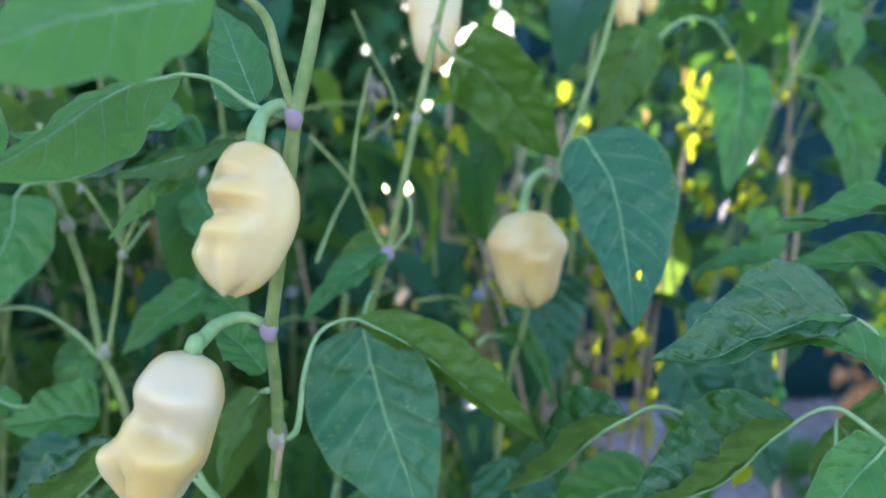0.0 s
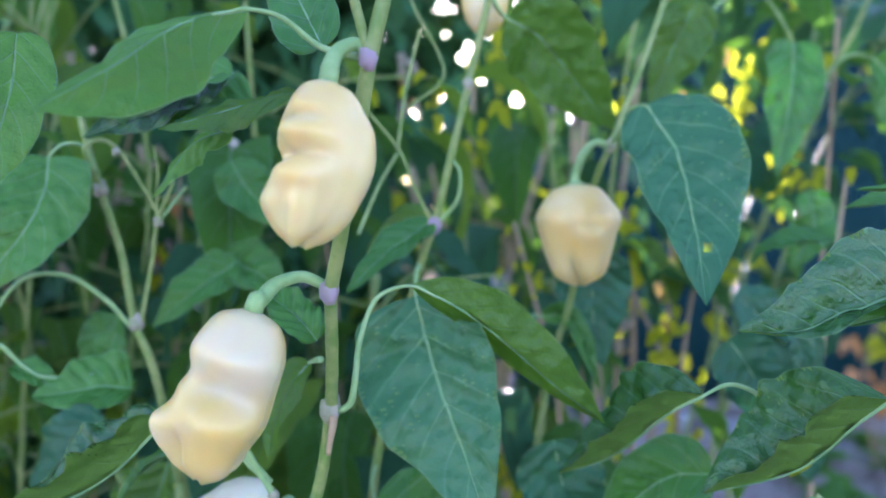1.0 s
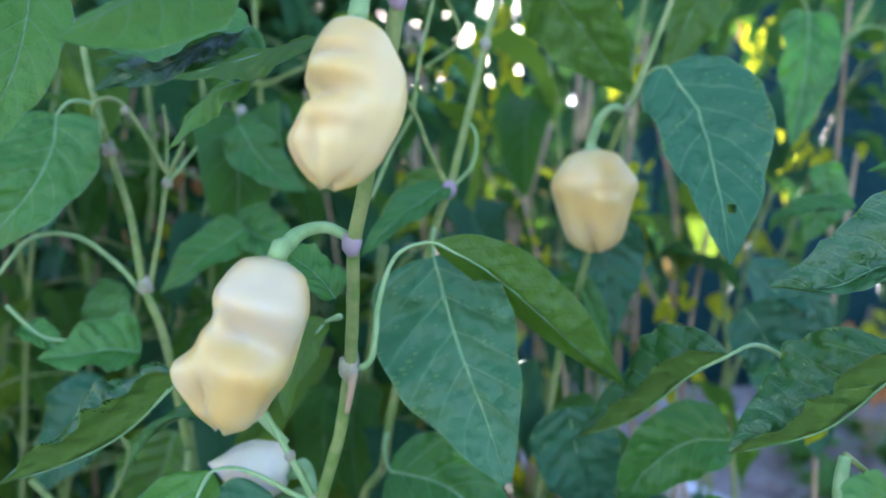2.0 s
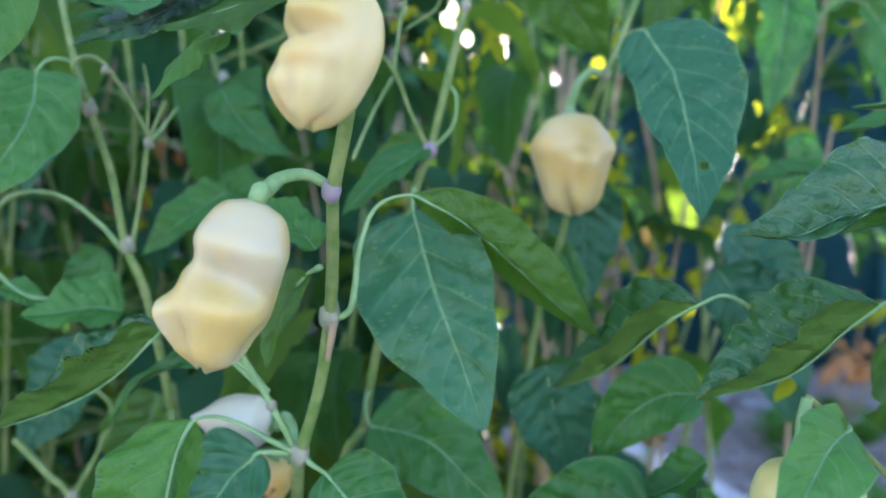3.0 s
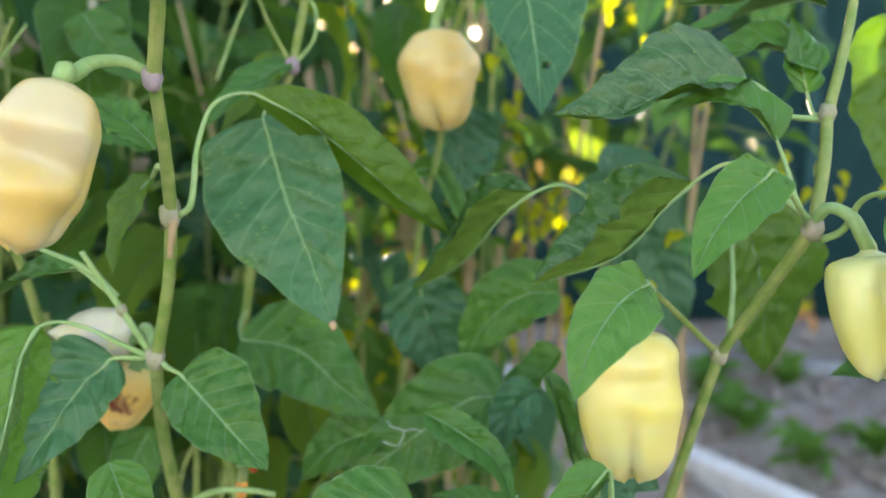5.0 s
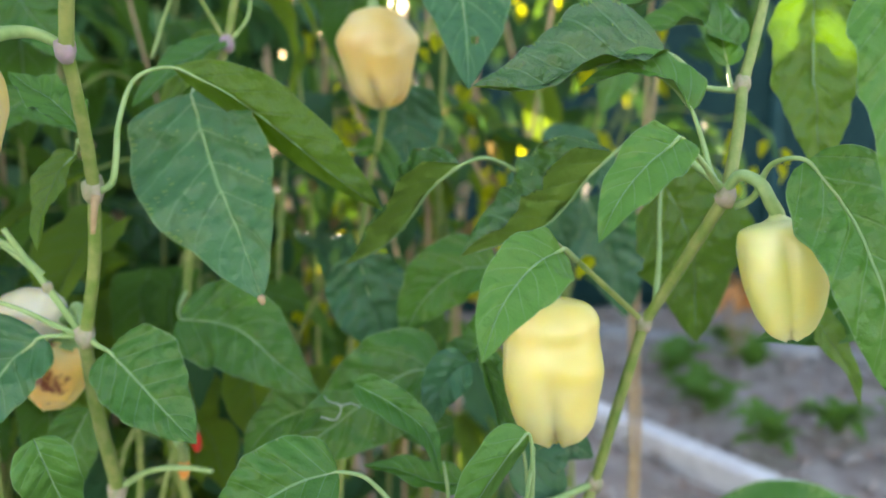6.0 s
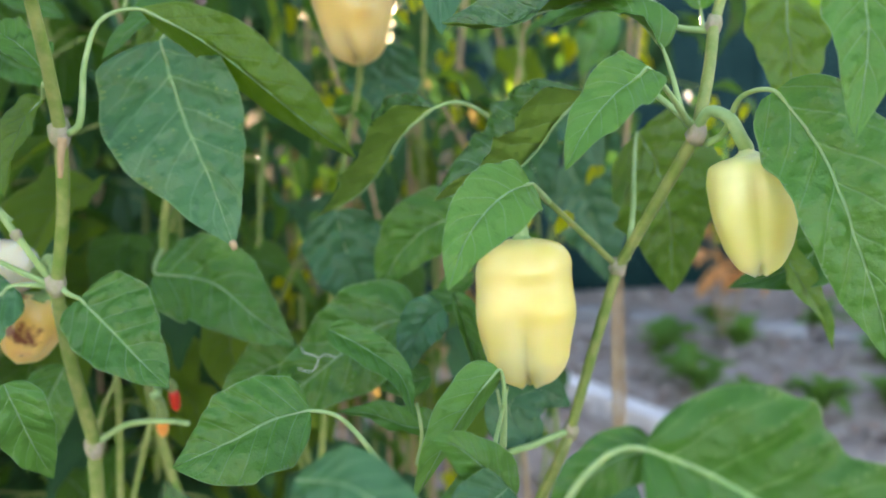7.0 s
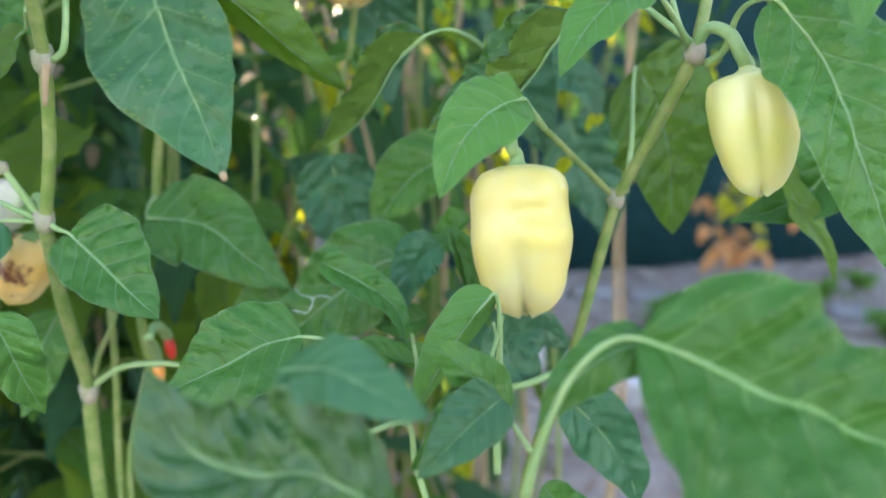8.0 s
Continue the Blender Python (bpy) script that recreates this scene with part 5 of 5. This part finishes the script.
def box(bm, m, sx, sy, sz, bevel):
    made = bmesh.ops.create_cube(bm, size=1.0, matrix=m @ Matrix.Diagonal((sx, sy, sz, 1)))["verts"]
    edges = list({e for v in made for e in v.link_edges})
    bmesh.ops.bevel(bm, geom=edges, offset=bevel, segments=2, affect="EDGES", profile=0.6)
    return bm


def worn(bm, amount, scale):
    for v in bm.verts:
        v.co += Vector((noise.noise(v.co * scale), noise.noise(v.co * scale + Vector((7, 0, 0))), noise.noise(v.co * scale + Vector((0, 9, 0))))) * amount
    return bm


kerb = tagged(new("kerb"), "narrow pale concrete edging strip along the bed", "kerb", kind="structure")
bm = bmesh.new()
for i in range(5):
    c = Vector((0.46 + 0.175 * i, 2.25 - 0.40 * i, 0.012))
    box(bm, Matrix.Translation(c) @ Matrix.Rotation(math.atan2(-0.40, 0.175), 4, "Z"), 0.425, 0.065, 0.09, 0.008)
link("kerb_stone", shared("kerb_stone", worn(bm, 0.003, 30)), CONCRETE, kerb)

paver_mesh = shared("paver", worn(box(bmesh.new(), Matrix.Identity(4), 0.17, 0.10, 0.07, 0.012), 0.004, 25))
edge = tagged(new("paver_edging"), "row of weathered grey paving blocks in the soil", "edging", kind="structure")
for i in range(15):
    link("paver", paver_mesh, CONCRETE if i % 3 else BRICK, edge, m=Matrix.Translation((0.86 + 0.185 * i, 2.72 - 0.13 * i + 0.012 * math.sin(i * 5), 0.015)) @ Matrix.Rotation(-0.61 + 0.06 * math.sin(i * 3.3), 4, "Z") @ Matrix.Rotation(0.05 * math.sin(i * 2), 4, "X"))

rng = random.Random(5)
bm = bmesh.new()
for i in range(900):
    x, y = rng.uniform(0.2, 2.6), rng.uniform(0.9, 3.0)
    r = rng.uniform(0.006, 0.024) * (1.5 if rng.random() < 0.08 else 1)
    bmesh.ops.create_icosphere(bm, subdivisions=1, radius=r, matrix=Matrix.Translation((x, y, r * 0.3 + 0.008)) @ Matrix.Rotation(rng.uniform(0, 3), 4, "Z") @ Matrix.Diagonal((1, rng.uniform(0.6, 1), 0.65, 1)))
tagged(part("soil_clods", worn(bm, 0.004, 60), CLOD, None), "scattered grey soil clods and pebbles", "clods", kind="stuff")

vs, fs = [], []
for i in range(700):
    x, y, a, s = rng.uniform(0.2, 2.6), rng.uniform(1.0, 3.0), rng.uniform(0, 6.3), rng.uniform(0.012, 0.035)
    c = Vector((x, y, 0.016 + rng.uniform(0, 0.012)))
    d, e = Vector((math.cos(a), math.sin(a), rng.uniform(-0.2, 0.5))) * s, Vector((-math.sin(a), math.cos(a), rng.uniform(-0.4, 0.4))) * s * 0.45
    k = len(vs)
    vs += [c - d, c - d * 0.2 + e, c + d, c - d * 0.1 - e, c + Vector((0, 0, -0.3 * s))]
    fs += [(k, k + 4, k + 1), (k + 1, k + 4, k + 2), (k + 2, k + 4, k + 3), (k + 3, k + 4, k)]
mesh = bpy.data.meshes.new("leaf_litter")
mesh.from_pydata(vs, [], fs)
tagged(link("leaf_litter", mesh, LITTER, None), "dry reddish-brown fallen leaves on the soil", "litter", kind="stuff")

for i in range(16):
    x, y = rng.uniform(0.95, 2.1), rng.uniform(1.35, 2.45)
    weed = thing("weed", (x, y, 0.0), "low pale green weed seedling in the soil", "weed", "weeds")
    for k in range(13):
        a = 2 * math.pi * k / 13 + rng.uniform(-0.3, 0.3)
        place_leaf(weed, rng.choice(BG["pale"]), Vector((x, y, 0.01)) + Vector((math.cos(a), math.sin(a), 0)) * 0.012 + Vector((0, 0, 0.05 * rng.random())), (math.cos(a), math.sin(a), rng.uniform(0.1, 0.9)), (0, 0, 1), rng.uniform(0.06, 0.12))

fence = tagged(new("fence"), "dark green garden netting on posts", "fence", kind="structure")
bm = bmesh.new()
nx, nz = 90, 28
cols = [[bm.verts.new((0.30 + 0.06 * i, 3.15 + 0.02 * noise.noise((i * 0.2, k * 0.2, 0)), -0.02 + 0.075 * k)) for k in range(nz + 1)] for i in range(nx + 1)]
for i in range(nx):
    for k in range(nz):
        bm.faces.new((cols[i][k], cols[i + 1][k], cols[i + 1][k + 1], cols[i][k + 1]))
link("shade_cloth", shared("shade_cloth", bm), NET, fence)
bm = bmesh.new()
for i in range(110):
    for s in (1, -1):
        x0 = -0.3 + 0.055 * i
        tube([(x0, 3.10, 0.0), (x0 + s * 0.7, 3.09, 1.05), (x0 + s * 1.4, 3.10, 2.1)], 0.008, 0.008, 4, 4, bm=bm)
tagged(link("garden_netting", shared("garden_netting", bm), WIRE, None), "dark green diamond netting hung on the fence", "netting", kind="stuff")
for i in range(4):
    link("post", shared("post", tube([(0.35 + 1.7 * i, 3.07, -0.1), (0.35 + 1.7 * i, 3.07, 2.15)], 0.025, 0.024, 6, 12)), WIRE, fence)

# ---- dry stalks behind, and yellow leaves that hold the sunlight in their colour ----
def yellow_cluster(plant, count, centre, spread, size):
    for k in range(count):
        c = (rng.gauss(centre[0], spread[0]), rng.gauss(centre[1], spread[1]), rng.gauss(centre[2], spread[2]))
        place_leaf(plant, rng.choice(BG["yellow"]), c, (rng.uniform(-0.7, 0.7), rng.uniform(-0.3, 0.3), -1), (rng.uniform(-0.4, 0.4), 1, 0.2), rng.uniform(*size))


dry = thing("dry_plant", (0.25, 0.88, 0.0), "withered straw-coloured stalks with yellow leaves for sunlit spots", "plant")
for i in range(15):
    x, y = -0.06 + 0.021 * i + rng.uniform(-0.012, 0.012), 0.90 + rng.uniform(-0.06, 0.06)
    part("stem", tube([(x, y, -0.02), (x + rng.uniform(-0.02, 0.02), y, 0.3), (x + rng.uniform(-0.03, 0.03), y, rng.uniform(0.55, 0.75)), (x + rng.uniform(-0.05, 0.05), y, rng.uniform(0.8, 1.0))], 0.005, 0.0025, 14, 6), DRY, dry)
yellow_cluster(dry, 14, (0.0, 0.86, 0.63), (0.05, 0.03, 0.12), (0.018, 0.034))
yellow_cluster(dry, 21, (0.41, 0.86, 1.00), (0.035, 0.03, 0.05), (0.020, 0.040))
yellow_cluster(dry, 14, (0.275, 0.85, 0.73), (0.04, 0.03, 0.07), (0.020, 0.040))
yellow_cluster(dry, 9, (0.25, 0.86, 0.60), (0.05, 0.03, 0.06), (0.020, 0.040))
yellow_cluster(dry, 12, (0.055, 0.86, 0.99), (0.05, 0.03, 0.04), (0.025, 0.045))
yellow_cluster(dry, 9, (0.12, 0.86, 0.56), (0.05, 0.03, 0.10), (0.020, 0.035))
yellow_cluster(dry, 8, (0.30, 0.86, 0.88), (0.07, 0.03, 0.06), (0.018, 0.035))
def sprinkle(plant, count, centre, spread, size, kind):
    """Small leaves in a loose cluster, coloured for sun flecks and sky gaps, turned every way but mostly broadside to
    the path.
    """
    for k in range(count):
        c = tuple(rng.gauss(centre[i], spread[i]) for i in range(3))
        place_leaf(plant, rng.choice(BG[kind]), c, (rng.uniform(-0.9, 0.9), rng.uniform(-0.3, 0.3), -1), (rng.uniform(-0.5, 0.5), -1, rng.uniform(-0.2, 0.6)), rng.uniform(*size))


# Plant added so its yellow leaves stand for sun flecks on the foliage.
fleck_plant = thing("pepper_plant", (0.14, 0.58, 0.0), "dry stalks with small yellow leaves in place of sun flecks", "plant", "pepper plants")
for i in range(9):
    x, y = 0.02 + 0.032 * i + rng.uniform(-0.012, 0.012), 0.57 + rng.uniform(-0.03, 0.05)
    part("stem", tube([(0.14 + 0.3 * (x - 0.14), 0.58, -0.02), (x + rng.uniform(-0.02, 0.02), y, 0.35), (x + rng.uniform(-0.02, 0.02), y, 0.62), (x + rng.uniform(-0.04, 0.04), y, rng.uniform(0.74, 0.98))], 0.0032, 0.0014, 16, 6), DRY if i % 3 else STALK, fleck_plant)
sprinkle(fleck_plant, 9, (-0.0447, 0.4700, 0.8750), (0.014, 0.02, 0.012), (0.006, 0.013), 'yellow')
sprinkle(fleck_plant, 2, (0.0102, 0.4500, 0.8624), (0.003, 0.02, 0.004), (0.010, 0.018), 'yellow')
sprinkle(fleck_plant, 3, (-0.0086, 0.4700, 0.8480), (0.006, 0.02, 0.005), (0.006, 0.013), 'yellow')
sprinkle(fleck_plant, 1, (0.0891, 0.5000, 0.9212), (0.002, 0.02, 0.002), (0.010, 0.018), 'yellow')
sprinkle(fleck_plant, 3, (0.0896, 0.5000, 0.8894), (0.008, 0.02, 0.004), (0.006, 0.013), 'yellow')
sprinkle(fleck_plant, 2, (0.0840, 0.4200, 0.8575), (0.002, 0.02, 0.004), (0.006, 0.013), 'yellow')
sprinkle(fleck_plant, 8, (0.2056, 0.5500, 0.9174), (0.012, 0.02, 0.022), (0.010, 0.018), 'yellow')
sprinkle(fleck_plant, 5, (0.1993, 0.5600, 0.8793), (0.018, 0.02, 0.010), (0.010, 0.018), 'yellow')
sprinkle(fleck_plant, 2, (0.2310, 0.5200, 0.8654), (0.003, 0.02, 0.003), (0.006, 0.013), 'yellow')
sprinkle(fleck_plant, 4, (0.2557, 0.5600, 0.8259), (0.010, 0.02, 0.008), (0.010, 0.018), 'yellow')
sprinkle(fleck_plant, 4, (0.0829, 0.4500, 0.8097), (0.004, 0.02, 0.008), (0.006, 0.013), 'yellow')
sprinkle(fleck_plant, 3, (0.0269, 0.5000, 0.7723), (0.003, 0.02, 0.008), (0.006, 0.013), 'yellow')
sprinkle(fleck_plant, 4, (0.0333, 0.5000, 0.7501), (0.008, 0.02, 0.008), (0.006, 0.013), 'yellow')
sprinkle(fleck_plant, 9, (0.1472, 0.5400, 0.7144), (0.013, 0.02, 0.028), (0.010, 0.018), 'yellow')
sprinkle(fleck_plant, 3, (0.0709, 0.4800, 0.7132), (0.004, 0.02, 0.006), (0.006, 0.013), 'yellow')
sprinkle(fleck_plant, 5, (0.0312, 0.6200, 0.5910), (0.005, 0.02, 0.018), (0.006, 0.013), 'yellow')
sprinkle(fleck_plant, 4, (0.1657, 0.5800, 0.6225), (0.014, 0.02, 0.012), (0.010, 0.018), 'yellow')
sprinkle(fleck_plant, 5, (0.1294, 0.5900, 0.7813), (0.006, 0.02, 0.020), (0.010, 0.018), 'yellow')
sprinkle(fleck_plant, 3, (0.2390, 0.5500, 0.8314), (0.006, 0.02, 0.006), (0.006, 0.013), 'yellow')
sprinkle(fleck_plant, 7, (0.3416, 0.5000, 0.7232), (0.012, 0.02, 0.016), (0.010, 0.018), 'yellow')
sprinkle(fleck_plant, 6, (0.0293, 0.6000, 0.5876), (0.008, 0.02, 0.022), (0.006, 0.013), 'yellow')
sprinkle(fleck_plant, 2, (0.0108, 0.6000, 0.6608), (0.004, 0.02, 0.004), (0.006, 0.013), 'yellow')
sprinkle(fleck_plant, 6, (0.1434, 0.5200, 0.6761), (0.010, 0.02, 0.022), (0.010, 0.018), 'yellow')
sprinkle(fleck_plant, 7, (0.1639, 0.7000, 0.7682), (0.014, 0.02, 0.026), (0.010, 0.018), 'yellow')
sprinkle(fleck_plant, 6, (-0.0050, 0.5000, 0.6178), (0.012, 0.02, 0.016), (0.010, 0.018), 'yellow')
sprinkle(fleck_plant, 1, (0.1573, 0.3500, 0.6779), (0.001, 0.02, 0.001), (0.010, 0.018), 'yellow')
sprinkle(fleck_plant, 4, (0.0453, 0.5500, 0.7568), (0.004, 0.02, 0.020), (0.006, 0.013), 'yellow')
sprinkle(fleck_plant, 3, (0.3954, 0.4500, 0.7233), (0.006, 0.02, 0.008), (0.006, 0.013), 'yellow')
sprinkle(fleck_plant, 2, (0.1893, 0.4000, 0.6994), (0.002, 0.02, 0.002), (0.006, 0.013), 'yellow')
sprinkle(fleck_plant, 2, (0.1304, 0.4000, 0.7046), (0.004, 0.02, 0.003), (0.006, 0.013), 'yellow')
sprinkle(fleck_plant, 2, (0.1865, 0.5700, 0.9080), (0.014, 0.02, 0.018), (0.010, 0.018), 'tan')
sprinkle(fleck_plant, 3, (0.1356, 0.5600, 0.7295), (0.010, 0.02, 0.030), (0.010, 0.018), 'tan')
sprinkle(fleck_plant, 2, (-0.0527, 0.5000, 0.8721), (0.012, 0.02, 0.010), (0.006, 0.013), 'tan')
sprinkle(fleck_plant, 2, (0.1672, 0.6000, 0.6115), (0.012, 0.02, 0.012), (0.010, 0.018), 'tan')
sprinkle(fleck_plant, 3, (-0.0266, 0.6600, 0.7167), (0.020, 0.02, 0.030), (0.010, 0.018), 'tan')
sprinkle(fleck_plant, 2, (0.1284, 0.5500, 0.7093), (0.006, 0.02, 0.022), (0.010, 0.018), 'tan')
sprinkle(fleck_plant, 2, (0.0383, 0.3500, 0.5736), (0.010, 0.02, 0.006), (0.006, 0.013), 'tan')
sprinkle(fleck_plant, 2, (0.1323, 0.5000, 0.6030), (0.014, 0.02, 0.024), (0.010, 0.018), 'tan')
# Plant added so its pale scraps stand for sky gaps and sunlit bits.
gap_plant = thing("pepper_plant", (-0.26, 0.66, 0.0), "added dry stalks with pale pinkish scraps for sky gaps", "plant", "pepper plants")
for i in range(5):
    x, y = -0.42 + 0.07 * i + rng.uniform(-0.02, 0.02), 0.66 + rng.uniform(-0.04, 0.04)
    part("stem", tube([(-0.26 + 0.3 * (x + 0.26), 0.66, -0.02), (x, y, 0.35), (x + rng.uniform(-0.03, 0.03), y, 0.65), (x + rng.uniform(-0.04, 0.04), y, rng.uniform(0.85, 0.98))], 0.0032, 0.0014, 16, 6), DRY, gap_plant)
sprinkle(gap_plant, 3, (-0.3659, 0.6200, 0.7936), (0.008, 0.02, 0.006), (0.012, 0.022), 'straw')
sprinkle(gap_plant, 4, (-0.2998, 0.6400, 0.8044), (0.006, 0.02, 0.008), (0.012, 0.022), 'straw')
sprinkle(gap_plant, 2, (-0.2599, 0.6400, 0.7981), (0.004, 0.02, 0.004), (0.012, 0.022), 'orange')
sprinkle(gap_plant, 4, (-0.3477, 0.6400, 0.7604), (0.012, 0.02, 0.008), (0.012, 0.022), 'straw')
sprinkle(gap_plant, 4, (-0.2887, 0.6400, 0.7519), (0.008, 0.02, 0.010), (0.012, 0.022), 'straw')
sprinkle(gap_plant, 2, (-0.2857, 0.6200, 0.7571), (0.003, 0.02, 0.003), (0.012, 0.022), 'orange')
sprinkle(gap_plant, 5, (-0.2741, 0.6000, 0.8060), (0.012, 0.02, 0.030), (0.012, 0.022), 'straw')
sprinkle(gap_plant, 3, (-0.3508, 0.6000, 0.9115), (0.020, 0.02, 0.010), (0.012, 0.022), 'straw')
sprinkle(gap_plant, 3, (-0.2696, 0.6000, 0.7574), (0.008, 0.02, 0.010), (0.012, 0.022), 'yellow')
sprinkle(gap_plant, 5, (-0.0593, 0.6200, 0.8922), (0.008, 0.02, 0.018), (0.012, 0.022), 'straw')
sprinkle(gap_plant, 4, (-0.0265, 0.6000, 0.7008), (0.012, 0.02, 0.030), (0.012, 0.022), 'straw')
sprinkle(gap_plant, 4, (0.1342, 0.6000, 0.7077), (0.006, 0.02, 0.020), (0.012, 0.022), 'straw')
sprinkle(gap_plant, 3, (-0.1711, 0.5500, 0.6880), (0.008, 0.02, 0.030), (0.012, 0.022), 'straw')
sprinkle(gap_plant, 4, (-0.0039, 0.6000, 0.7201), (0.012, 0.02, 0.030), (0.012, 0.022), 'tan')
foliage("dried_leaves", 70, lambda r: (r.uniform(-0.12, 0.20), r.uniform(0.80, 0.90), r.uniform(0.45, 0.84)), (0.015, 0.035), LEAF_TAN, "dried tan leaves hanging among the stalks", 35)
# Shrub added so its leaf colours give the soft sunlit spots by the fence.
spot_shrub = thing("bright_spot_shrub", (1.40, 2.25, 0.0), "low shrub added for bright orange and yellow spots", "shrub")
for x, top in ((1.34, 0.50), (1.40, 0.42), (1.47, 0.36)):
    part("stem", tube([(1.40, 2.25, -0.02), (x, 2.24, top * 0.6), (x + 0.01, 2.20, top)], 0.006, 0.003, 10, 6), DRY, spot_shrub)
for k in range(26):
    c = (rng.gauss(1.41, 0.07), 2.2 + rng.uniform(-0.05, 0.05), rng.uniform(0.20, 0.48))
    place_leaf(spot_shrub, rng.choice(BG["yellow" if k % 4 == 0 else "orange"]), c, (rng.uniform(-1, 1), rng.uniform(-0.5, 0.3), -0.6), (0, -0.6, 0.8), rng.uniform(0.05, 0.09))

# ---- low plain pale wall out of view behind, added to bounce light onto the plants ----
bm = box(bmesh.new(), Matrix.Translation((0, -5.0, 0.5)), 20.0, 0.25, 1.1, 0.01)
tagged(part("wall_bounce", bm, BOUNCE_WALL, None), "unseen low pale wall added to bounce light", "wall", kind="structure")
